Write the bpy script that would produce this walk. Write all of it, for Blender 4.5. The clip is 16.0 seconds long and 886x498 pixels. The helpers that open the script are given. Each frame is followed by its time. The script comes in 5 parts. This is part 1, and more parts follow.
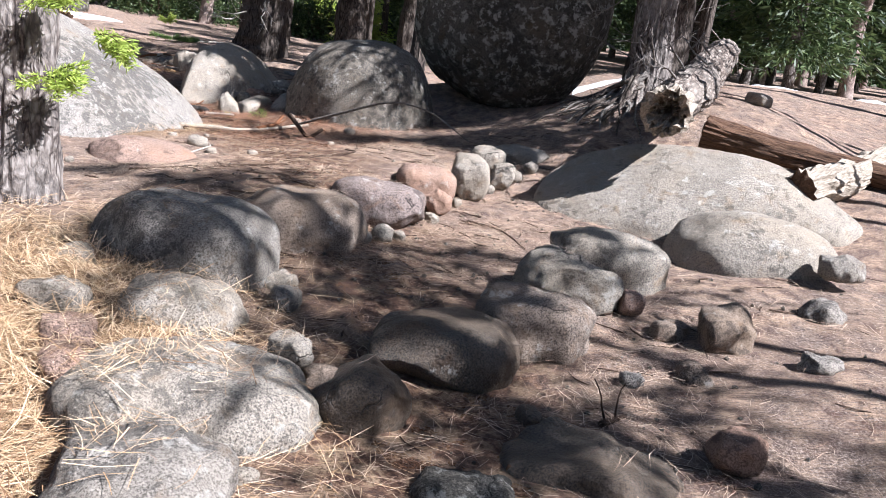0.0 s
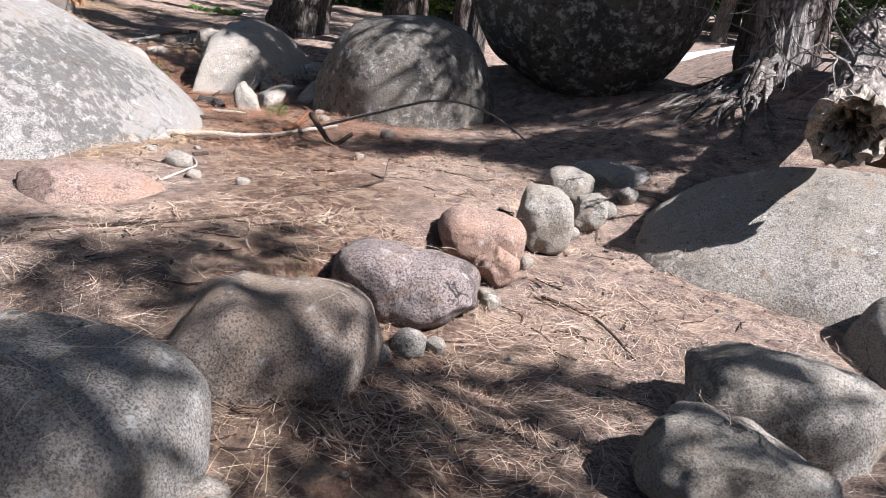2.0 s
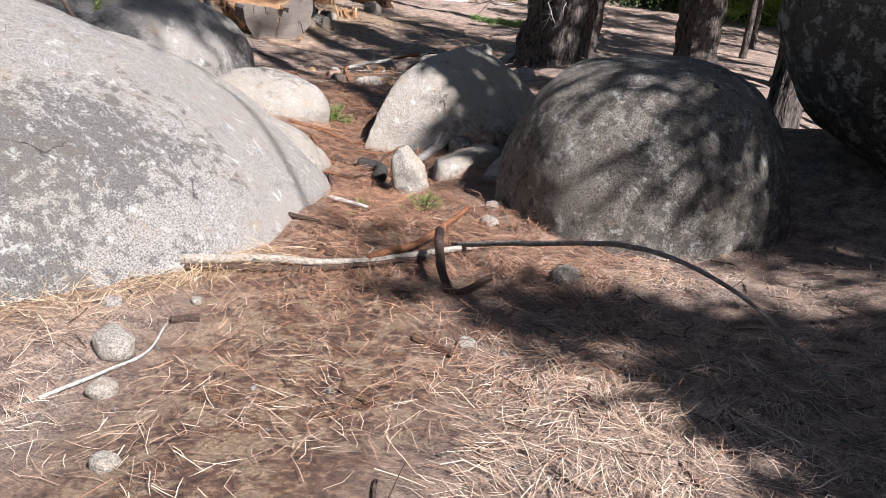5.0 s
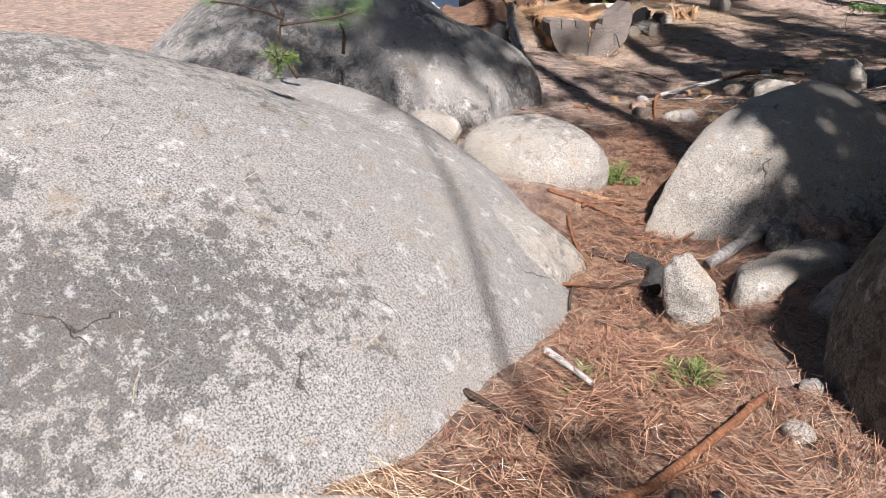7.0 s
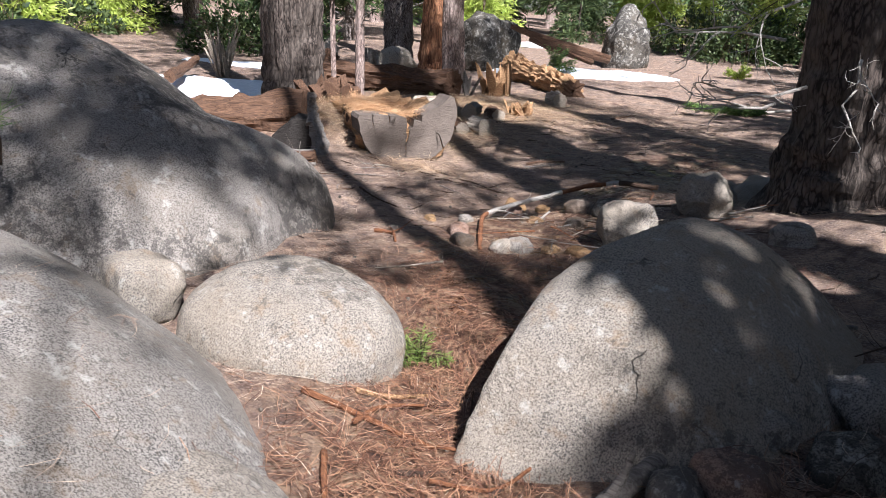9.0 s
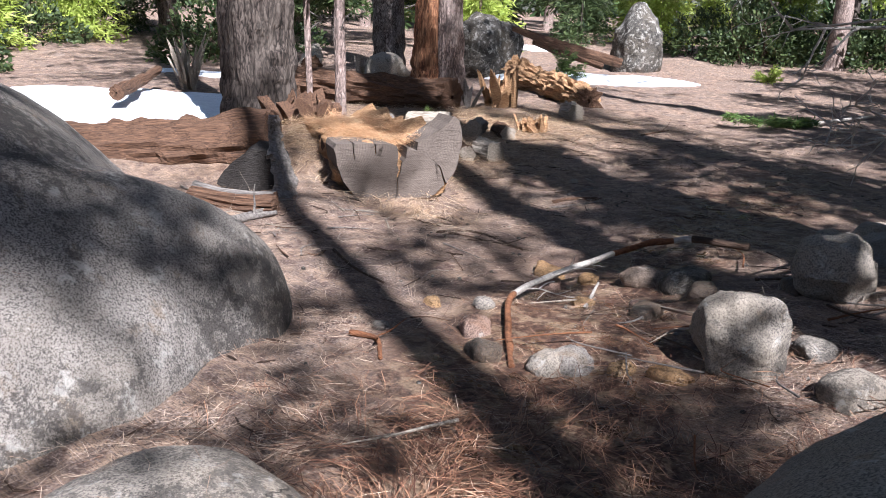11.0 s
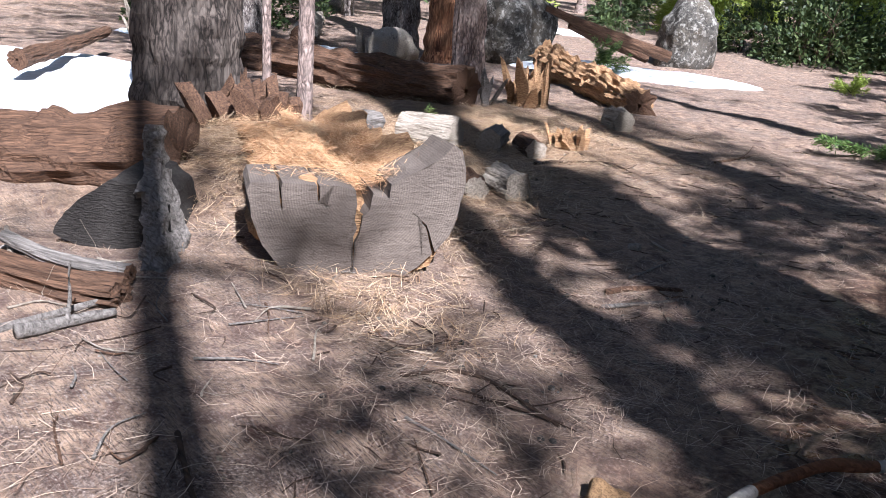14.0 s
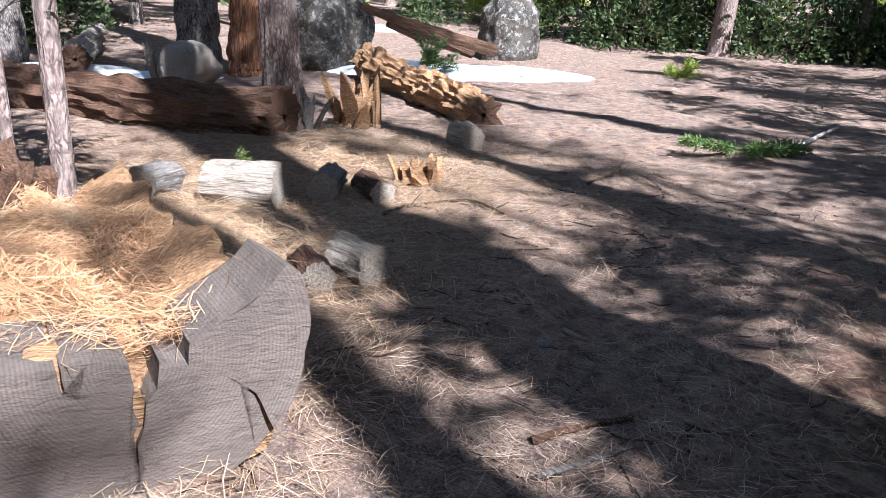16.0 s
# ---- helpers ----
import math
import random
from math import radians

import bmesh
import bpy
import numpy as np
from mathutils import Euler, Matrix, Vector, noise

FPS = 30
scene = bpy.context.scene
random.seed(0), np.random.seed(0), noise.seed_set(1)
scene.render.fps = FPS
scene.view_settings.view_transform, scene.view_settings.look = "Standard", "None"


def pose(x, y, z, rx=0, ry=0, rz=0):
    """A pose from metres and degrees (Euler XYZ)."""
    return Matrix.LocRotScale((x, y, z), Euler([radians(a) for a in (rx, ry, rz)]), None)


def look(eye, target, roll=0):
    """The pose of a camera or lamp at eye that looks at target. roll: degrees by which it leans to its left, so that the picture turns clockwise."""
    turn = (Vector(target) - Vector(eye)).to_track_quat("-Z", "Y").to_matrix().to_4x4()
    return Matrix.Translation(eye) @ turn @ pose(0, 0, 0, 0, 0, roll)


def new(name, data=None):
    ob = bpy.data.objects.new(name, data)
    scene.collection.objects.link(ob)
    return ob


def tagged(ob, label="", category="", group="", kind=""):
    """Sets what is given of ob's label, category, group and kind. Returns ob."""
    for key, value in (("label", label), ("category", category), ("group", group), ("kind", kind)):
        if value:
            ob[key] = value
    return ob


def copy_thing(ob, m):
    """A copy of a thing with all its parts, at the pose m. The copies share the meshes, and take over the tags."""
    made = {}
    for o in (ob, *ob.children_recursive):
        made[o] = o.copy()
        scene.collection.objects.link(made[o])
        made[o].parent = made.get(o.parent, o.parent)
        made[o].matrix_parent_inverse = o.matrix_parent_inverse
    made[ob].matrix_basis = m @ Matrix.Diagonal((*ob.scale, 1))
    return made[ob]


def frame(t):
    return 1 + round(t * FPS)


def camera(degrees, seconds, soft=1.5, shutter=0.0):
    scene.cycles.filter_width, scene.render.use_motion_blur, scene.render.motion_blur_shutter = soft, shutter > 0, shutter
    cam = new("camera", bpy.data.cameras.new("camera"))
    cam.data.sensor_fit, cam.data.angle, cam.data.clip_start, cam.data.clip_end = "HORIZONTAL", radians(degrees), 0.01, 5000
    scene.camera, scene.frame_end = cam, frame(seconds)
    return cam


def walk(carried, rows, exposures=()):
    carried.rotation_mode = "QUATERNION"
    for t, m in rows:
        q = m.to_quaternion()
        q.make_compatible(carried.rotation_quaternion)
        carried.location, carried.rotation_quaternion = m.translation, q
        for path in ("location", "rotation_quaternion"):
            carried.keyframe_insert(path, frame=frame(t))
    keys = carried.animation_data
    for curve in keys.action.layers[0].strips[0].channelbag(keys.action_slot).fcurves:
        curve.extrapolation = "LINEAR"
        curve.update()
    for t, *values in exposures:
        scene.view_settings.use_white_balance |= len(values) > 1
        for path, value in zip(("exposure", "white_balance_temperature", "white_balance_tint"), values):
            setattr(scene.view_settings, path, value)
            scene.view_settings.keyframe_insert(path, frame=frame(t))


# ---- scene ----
cam = camera(57.3, 16.0, 0.5)
METRES, EYE, TILT, LEAN, TURN = 16.9, 1.5, 0.0, 0.0, 0.0
ROWS = [
    (0.0, 0.0, 0.0, 0.0, 2.25, -14.89, -8.48),
    (0.5, -0.0108, 0.0325, 0.0042, 3.4, -15.91, -8.17),
    (1.0, -0.0125, 0.0605, 0.002, 6.9, -14.51, -6.7),
    (1.5, -0.0076, 0.0928, 0.006, 11.96, -14.79, -5.0),
    (2.0, -0.0061, 0.1245, 0.0045, 6.56, -17.78, -7.6),
    (2.5, 0.0016, 0.1605, 0.005, 6.22, -16.7, -9.88),
    (3.0, 0.0025, 0.1987, 0.008, 18.0, -17.07, -7.39),
    (5.5, -0.0056, 0.3648, 0.0181, 37.08, -22.11, -5.37),
    (6.0, -0.0145, 0.4013, 0.0181, 52.26, -19.71, -1.64),
    (6.5, -0.0357, 0.4267, 0.0187, 54.28, -20.75, 0.27),
    (7.0, -0.0478, 0.4448, 0.0272, 53.72, -22.76, 0.05),
    (7.5, -0.06, 0.4764, 0.0232, 52.69, -21.51, -0.71),
    (8.0, -0.0793, 0.5009, 0.0189, 47.69, -21.38, -2.17),
    (8.5, -0.1027, 0.5233, 0.0174, 42.9, -21.27, -3.7),
    (9.0, -0.1242, 0.5514, 0.0164, 43.6, -16.65, -2.59),
    (11.5, -0.2266, 0.6607, 0.008, 42.46, -16.26, -1.41),
    (12.0, -0.2374, 0.6854, 0.0034, 39.46, -17.28, -3.85),
    (12.5, -0.2525, 0.7031, 0.0065, 42.32, -17.65, -3.45),
    (13.0, -0.2779, 0.7183, 0.0074, 41.94, -17.7, -3.55),
    (13.5, -0.296, 0.7417, 0.0023, 40.08, -18.33, -5.42),
    (14.0, -0.3194, 0.7647, 0.0071, 45.0, -18.08, -5.27),
    (14.5, -0.3394, 0.7717, 0.0126, 44.76, -19.41, -7.14),
    (15.0, -0.3469, 0.7843, 0.0161, 35.3, -18.24, -9.28),
    (15.5, -0.3607, 0.8113, 0.0155, 34.31, -17.45, -4.41),
    (16.0, -0.3857, 0.8328, 0.0122, 31.79, -17.69, -2.54),
]
walk(cam, [(t, pose(0, 0, EYE, TILT, LEAN, TURN) @ pose(METRES * x, METRES * y, METRES * z, 90 + pitch, roll, yaw)) for t, x, y, z, yaw, pitch, roll in ROWS],
     exposures=[(0.0, 1.74, 5680, 13), (3.0, 1.72, 5720, 13), (6.0, 1.58, 5850, 13), (8.0, 1.56, 5880, 13), (9.0, 1.56, 5850, 14), (12.0, 1.64, 5650, 15), (14.5, 1.74, 5560, 15), (16.0, 1.90, 5480, 14)])

# ---------------------------------------------------------------- light
SUN_DIR = Vector((0.895, -0.399, 1.08)).normalized()      # towards the sun
world = bpy.data.worlds.new("sky")
scene.world = world
world.use_nodes = True
wn = world.node_tree
sky = wn.nodes.new("ShaderNodeTexSky")
sky.sky_type = "NISHITA"
sky.sun_disc = False
sky.sun_elevation = math.asin(SUN_DIR.z)
sky.sun_rotation = math.atan2(SUN_DIR.x, SUN_DIR.y)
wn.nodes["Background"].inputs[1].default_value = 0.031
wn.links.new(sky.outputs[0], wn.nodes["Background"].inputs[0])
sun = new("sun", bpy.data.lights.new("sun", "SUN"))
sun.data.energy = 5.0
sun.data.angle = radians(0.53)
sun.data.color = (1.0, 0.965, 0.925)
sun.matrix_world = look((30, -12, 40), Vector((30, -12, 40)) - SUN_DIR)


# ---------------------------------------------------------------- numbers
def vnoise(p, seed=0):
    """Smooth value noise in -1..1 at the rows of p."""
    p = np.asarray(p, float)
    i = np.floor(p).astype(np.int64)
    f = p - i
    f = f * f * (3 - 2 * f)
    out = np.zeros(len(p))
    for a in (0, 1):
        for b in (0, 1):
            for c in (0, 1):
                h = (i[:, 0] + a) * 374761393 + (i[:, 1] + b) * 668265263 + (i[:, 2] + c) * 2147483647 + seed * 974634777
                h = (h ^ (h >> 13)) * 1274126177
                h = ((h ^ (h >> 16)) & 0xFFFF) / 32767.5 - 1
                w = (f[:, 0] if a else 1 - f[:, 0]) * (f[:, 1] if b else 1 - f[:, 1]) * (f[:, 2] if c else 1 - f[:, 2])
                out += h * w
    return out


def fbm(p, octaves=4, seed=0, gain=0.5):
    p = np.asarray(p, float)
    out, amp = np.zeros(len(p)), 1.0
    for k in range(octaves):
        out += amp * vnoise(p * 2.03 ** k, seed + 17 * k)
        amp *= gain
    return out


def step(a, b, v):
    t = np.clip((v - a) / (b - a), 0, 1)
    return t * t * (3 - 2 * t)


def near(x, y, ax, ay, bx, by):
    """Distance in plan from a line piece."""
    dx, dy = bx - ax, by - ay
    t = np.clip(((x - ax) * dx + (y - ay) * dy) / (dx * dx + dy * dy), 0, 1)
    return np.hypot(x - ax - t * dx, y - ay - t * dy)


STREAM = [(0.4, 1.0), (0.05, 3.3), (-0.2, 4.2), (-1.0, 5.6), (-1.7, 7.6), (-2.6, 9.6), (-3.6, 10.9), (-4.5, 12.1), (-5.4, 13.4), (-5.9, 14.6), (-6.2, 17.0), (-6.6, 21.0)]


def stream(x, y):
    d = np.full(np.shape(x), 99.0)
    for (ax, ay), (bx, by) in zip(STREAM, STREAM[1:]):
        d = np.minimum(d, near(x, y, ax, ay, bx, by))
    return d


def ground_z(x, y):
    x, y = np.asarray(x, float), np.asarray(y, float)
    z = 0.19 - 0.17 * step(5.0, 2.2, y) * step(-2.2, -0.6, x)
    z = z + 0.10 * step(-0.8, -2.2, x) * step(5.2, 3.2, y)
    z = z - 0.08 * np.exp(-((x + 2.4) ** 2 + (y - 6.6) ** 2) / 0.8)
    side = -0.89 * (x + 1.1) + 0.46 * (y - 4.9)
    run = 0.46 * (x + 1.1) + 0.89 * (y - 4.9)
    z = z + 0.20 * step(-0.06, 0.12, side) * step(2.3, 0.6, side) * step(-0.7, 0.2, run) * step(3.8, 3.0, run)
    # bank on the right, below the dark boulder and the trees
    z = z + 1.0 * np.exp(-(((x - 2.2) / 1.9) ** 2 + ((y - 10.0) / 2.1) ** 2)) + 0.45 * step(1.6, 4.0, x) * step(3.5, 7.5, y) * step(26, 14, y)
    z = z + 0.15 * step(1.0, 2.4, x) * step(5.5, 3.5, y)
    z = z - 0.22 * np.exp(-(((x - 0.4) / 0.9) ** 2 + ((y - 10.9) / 0.8) ** 2)) + 0.85 * step(1.5, 5.0, x) * step(8.0, 17.0, y)
    z = z + 0.70 * np.exp(-(((x - 0.5) / 1.9) ** 2 + ((y - 12.7) / 1.0) ** 2))
    # the cut between the boulders
    z = z - 0.20 * np.exp(-(near(x, y, -3.2, 10.6, -4.4, 12.0) / 0.55) ** 2)
    z = z - 0.10 * np.exp(-(near(x, y, -5.6, 13.9, -6.2, 15.0) / 0.8) ** 2)
    # right bank of the upper stretch
    z = z + 0.42 * np.exp(-(((x + 2.8) / 1.9) ** 2 + ((y - 15.2) / 1.7) ** 2))
    # low mound of rotten wood beside the sawn log
    z = z + 0.38 * np.exp(-(((x + 10.2) / 1.0) ** 2 + ((y - 16.3) / 0.9) ** 2))
    z = z - 0.10 * np.exp(-(((x + 7.8) / 0.8) ** 2 + ((y - 16.3) / 1.2) ** 2))
    far = np.hypot(x + 5, y - 14)
    z = z + 0.028 * np.clip(far - 17, 0, 60)
    q = np.stack([x.ravel(), y.ravel(), np.zeros(x.size)], 1)
    rise = 0.045 * fbm(q * 0.9, 3, 3).reshape(x.shape) + 0.012 * fbm(q * 5.0, 3, 5).reshape(x.shape)
    return z + rise * (1 + 0.05 * np.clip(far - 12, 0, 40))


# ---------------------------------------------------------------- meshes
def mesh_of(name, verts, faces, smooth=False):
    verts = np.asarray(verts, np.float32)
    faces = np.asarray(faces, np.int32)
    me = bpy.data.meshes.new(name)
    n, k = faces.shape
    me.vertices.add(len(verts))
    me.vertices.foreach_set("co", verts.ravel())
    me.loops.add(n * k)
    me.loops.foreach_set("vertex_index", faces.ravel())
    me.polygons.add(n)
    me.polygons.foreach_set("loop_start", np.arange(0, n * k, k, dtype=np.int32))
    me.polygons.foreach_set("use_smooth", np.full(n, smooth))
    me.update(calc_edges=True)
    return me


def part(name, me, material, parent=None, label=""):
    if isinstance(me, bmesh.types.BMesh):
        bm, me = me, bpy.data.meshes.new(name)
        bm.to_mesh(me)
        bm.free()
    ob = new(name, me)
    if material and not me.materials:
        me.materials.append(material)
    if parent:
        ob.parent = parent
    if label:
        tagged(ob, label)
    return ob


def thing(name, x, y, z, label, category, group="", rz=0.0):
    ob = new(name)
    ob.matrix_basis = pose(x, y, z, 0, 0, rz)
    ob.empty_display_size = 0.1
    return tagged(ob, label, category, group)


BALLS = {}


def ball(sub):
    if sub not in BALLS:
        bm = bmesh.new()
        bmesh.ops.create_icosphere(bm, subdivisions=sub, radius=1)
        BALLS[sub] = (np.array([v.co[:] for v in bm.verts]), np.array([[v.index for v in f.verts] for f in bm.faces]))
        bm.free()
    return BALLS[sub]


def tube(points, radii, sides=8, wobble=0.0, seed=0, cap=True, ridge=0.0):
    """A tube along points, as vertices and quads (the caps are fans of degenerate quads)."""
    pts = np.asarray(points, float)
    tang = np.gradient(pts, axis=0)
    tang /= np.linalg.norm(tang, axis=1)[:, None] + 1e-9
    up = np.array([0.0, 0.0, 1.0]) if abs(tang[0][2]) < 0.9 else np.array([1.0, 0.0, 0.0])
    rings = []
    ang = np.linspace(0, 2 * math.pi, sides, endpoint=False)
    for k, (p, t, r) in enumerate(zip(pts, tang, radii)):
        a = np.cross(t, up)
        a /= np.linalg.norm(a) + 1e-9
        b = np.cross(t, a)
        ring = np.cos(ang)[:, None] * a + np.sin(ang)[:, None] * b
        rr = np.full(sides, r)
        if wobble:
            rr = rr * (1 + wobble * vnoise(np.stack([np.cos(ang) * 1.7 + seed, np.sin(ang) * 1.7, np.full(sides, k * 0.6)], 1), seed))
        if ridge:
            rr = rr * (1 + ridge * vnoise(np.stack([np.cos(ang) * sides / 5 + seed, np.sin(ang) * sides / 5, np.full(sides, k * 0.25)], 1), seed + 5))
        rings.append(p + ring * rr[:, None])
    v = np.concatenate(rings)
    n = len(pts)
    i = np.arange(sides)
    j = (i + 1) % sides
    f = np.concatenate([np.stack([k * sides + i, k * sides + j, (k + 1) * sides + j, (k + 1) * sides + i], 1) for k in range(n - 1)])
    if cap:
        v = np.concatenate([v, pts[:1], pts[-1:]])
        c0, c1 = len(v) - 2, len(v) - 1
        half = i[::2]
        f = np.concatenate([f, np.stack([np.full(len(half), c0), (half + 2) % sides, (half + 1) % sides, half], 1),
                            (n - 1) * sides * 0 + np.stack([np.full(len(half), c1), (n - 1) * sides + half, (n - 1) * sides + (half + 1) % sides, (n - 1) * sides + (half + 2) % sides], 1)])
    return v, f


def bend(points, n=24):
    """A smooth line through a few points."""
    p = [Vector(q) for q in points]
    p = [p[0] * 2 - p[1]] + p + [p[-1] * 2 - p[-2]]
    out = []
    per = max(2, n // (len(p) - 3))
    for k in range(1, len(p) - 2):
        a, b, c, d = p[k - 1:k + 3]
        for s in range(per):
            t = s / per
            out.append(0.5 * (2 * b + (c - a) * t + (2 * a - 5 * b + 4 * c - d) * t * t + (3 * b - a - 3 * c + d) * t ** 3))
    out.append(p[-2])
    return np.array([q[:] for q in out])


# ---------------------------------------------------------------- materials
def mat(name):
    m = bpy.data.materials.new(name)
    m.use_nodes = True
    nt = m.node_tree
    return m, nt, nt.nodes["Principled BSDF"]


def node(nt, kind, **values):
    n = nt.nodes.new(kind)
    for key, value in values.items():
        n.inputs[key.replace("_", " ")].default_value = value
    return n


def ramp(nt, source, stops):
    r = nt.nodes.new("ShaderNodeValToRGB")
    e = r.color_ramp.elements
    while len(e) < len(stops):
        e.new(0.5)
    for k, (pos, col) in enumerate(stops):
        e[k].position = pos
        e[k].color = (col, col, col, 1) if isinstance(col, (int, float)) else (*col, 1)
    nt.links.new(source, r.inputs[0])
    return r.outputs[0]


def mix(nt, fac, a, b, mode="MIX"):
    m = nt.nodes.new("ShaderNodeMix")
    m.data_type, m.blend_type = "RGBA", mode
    for socket, value in ((m.inputs[0], fac), (m.inputs[6], a), (m.inputs[7], b)):
        if isinstance(value, bpy.types.NodeSocket):
            nt.links.new(value, socket)
        elif isinstance(value, (int, float)):
            socket.default_value = value
        else:
            socket.default_value = (*value, 1)
    return m.outputs[2]


def noise_at(nt, co, scale, detail=4.0, rough=0.55, distort=0.0):
    n = node(nt, "ShaderNodeTexNoise", Scale=scale, Detail=detail, Roughness=rough, Distortion=distort)
    nt.links.new(co, n.inputs["Vector"])
    return n.outputs[0]


def bump(nt, bs, height, strength, distance, below=None):
    b = node(nt, "ShaderNodeBump", Strength=strength, Distance=distance)
    nt.links.new(height, b.inputs["Height"])
    if below:
        nt.links.new(below, b.inputs["Normal"])
    nt.links.new(b.outputs[0], bs.inputs["Normal"])
    return b.outputs[0]


def place(nt, scale=(1, 1, 1), turn=(0, 0, 0), kind="Position", shift=(0, 0, 0)):
    if kind == "Position":
        src = nt.nodes.new("ShaderNodeNewGeometry").outputs["Position"]
    else:
        src = nt.nodes.new("ShaderNodeTexCoord").outputs["Object"]
    mp = nt.nodes.new("ShaderNodeMapping")
    mp.inputs["Scale"].default_value = scale
    mp.inputs["Rotation"].default_value = turn
    mp.inputs["Location"].default_value = shift
    nt.links.new(src, mp.inputs[0])
    return mp.outputs[0]


def granite(name, light, dark, warm, lichen=0.5, spots=0.5, wet=0.0, drift=None):
    """Speckled granite with ragged lichen, rusty stains and hairline cracks; drift (start, end along y) is where the lichen dies out."""
    m, nt, bs = mat(name)
    co = place(nt)
    grain = noise_at(nt, co, 120, 3, 0.75)
    cells = node(nt, "ShaderNodeTexVoronoi", Scale=190.0)
    nt.links.new(co, cells.inputs["Vector"])
    base = ramp(nt, grain, [(0.33, [c * 0.65 for c in dark]), (0.43, dark), (0.50, light), (0.60, [c * 1.12 for c in light]), (0.70, [min(0.8, c * 1.45) for c in light])])
    speck = ramp(nt, cells.outputs["Color"], [(0.0, 0.7), (0.13, 0.7), (0.18, 0), (1.0, 0)])
    base = mix(nt, speck, base, [c * 0.3 for c in dark])
    broad = noise_at(nt, co, 1.7, 5, 0.6)
    base = mix(nt, ramp(nt, broad, [(0.42, 0), (0.68, 0.6)]), base, warm)
    rust = noise_at(nt, co, 6.5, 5, 0.65, 0.4)
    base = mix(nt, ramp(nt, rust, [(0.56, 0), (0.68, 0.45)]), base, (warm[0] * 0.85, warm[1] * 0.68, warm[2] * 0.5))
    # lichen: ragged crusts a hand wide, broken up by finer noise
    blotch = noise_at(nt, co, 13, 9, 0.80, 0.25)
    sweep = noise_at(nt, co, 1.1, 3, 0.5)
    add = nt.nodes.new("ShaderNodeMath")
    add.operation = "MULTIPLY_ADD"
    nt.links.new(sweep, add.inputs[0])
    add.inputs[1].default_value = 0.55
    nt.links.new(blotch, add.inputs[2])
    level = add.outputs[0]
    if drift:
        sep = nt.nodes.new("ShaderNodeSeparateXYZ")
        nt.links.new(co, sep.inputs[0])
        fade = nt.nodes.new("ShaderNodeMapRange")
        nt.links.new(sep.outputs[1], fade.inputs[0])
        for k, value in enumerate((drift[0], drift[1], 0.0, 0.16)):
            fade.inputs[k + 1].default_value = value
        less = nt.nodes.new("ShaderNodeMath")
        less.operation = "SUBTRACT"
        nt.links.new(level, less.inputs[0])
        nt.links.new(fade.outputs[0], less.inputs[1])
        level = less.outputs[0]
    edge = 0.93 - 0.24 * lichen
    base = mix(nt, ramp(nt, level, [(edge - 0.02, 0), (edge + 0.03, 0.68)]), base, [c * 0.55 for c in dark])
    pale = noise_at(nt, co, 9, 7, 0.75)
    base = mix(nt, ramp(nt, pale, [(0.62 - 0.1 * spots, 0), (0.68 - 0.1 * spots, 0.42)]), base, (0.57, 0.54, 0.48))
    # hairline cracks, only here and there
    warp = nt.nodes.new("ShaderNodeVectorMath")
    warp.operation = "MULTIPLY_ADD"
    wig = node(nt, "ShaderNodeTexNoise", Scale=3.0, Detail=5.0)
    nt.links.new(co, wig.inputs["Vector"])
    nt.links.new(wig.outputs["Color"], warp.inputs[0])
    warp.inputs[1].default_value = (0.5, 0.5, 0.5)
    nt.links.new(co, warp.inputs[2])
    seams = node(nt, "ShaderNodeTexVoronoi", Scale=1.5)
    seams.feature = "DISTANCE_TO_EDGE"
    nt.links.new(warp.outputs[0], seams.inputs["Vector"])
    seam = ramp(nt, seams.outputs["Distance"], [(0.0, 0.8), (0.004, 0.6), (0.008, 0)])
    seam = mix(nt, 1.0, seam, ramp(nt, noise_at(nt, co, 2.3, 3, 0.5), [(0.58, 0), (0.64, 1)]), "MULTIPLY")
    base = mix(nt, seam, base, [c * 0.25 for c in dark])
    nt.links.new(base, bs.inputs["Base Color"])
    bs.inputs["Roughness"].default_value = 0.88 - 0.55 * wet
    bs.inputs["Specular IOR Level"].default_value = 0.25 + 0.3 * wet
    first = bump(nt, bs, noise_at(nt, co, 70, 5, 0.75), 1.0, 0.012)
    second = bump(nt, bs, noise_at(nt, co, 20, 7, 0.75), 0.75, 0.035, first)
    bump(nt, bs, ramp(nt, seam, [(0.0, 1), (1.0, 0)]), 0.8, 0.02, second)
    return m


GRANITE = granite("granite_grey", (0.297, 0.262, 0.225), (0.133, 0.118, 0.103), (0.284, 0.241, 0.189), 0.45, 0.5)
GRANITE_LICHEN = granite("granite_lichen", (0.288, 0.256, 0.222), (0.107, 0.095, 0.084), (0.254, 0.215, 0.169), 0.58, 0.5)
GRANITE_GREAT = granite("granite_great", (0.299, 0.269, 0.235), (0.107, 0.097, 0.086), (0.275, 0.234, 0.187), 0.70, 0.5, 0.0, (8.2, 10.0))
GRANITE_PALE = granite("granite_pale", (0.323, 0.280, 0.228), (0.172, 0.151, 0.129), (0.331, 0.267, 0.194), 0.28, 0.45)
GRANITE_TAN = granite("granite_tan", (0.258, 0.202, 0.159), (0.107, 0.084, 0.069), (0.267, 0.185, 0.120), 0.35, 0.4)
GRANITE_OCHRE = granite("granite_ochre", (0.344, 0.219, 0.107), (0.155, 0.095, 0.052), (0.310, 0.172, 0.077), 0.2, 0.2)
GRANITE_PINK = granite("granite_pink", (0.344, 0.237, 0.181), (0.172, 0.116, 0.095), (0.318, 0.185, 0.120), 0.25, 0.3)
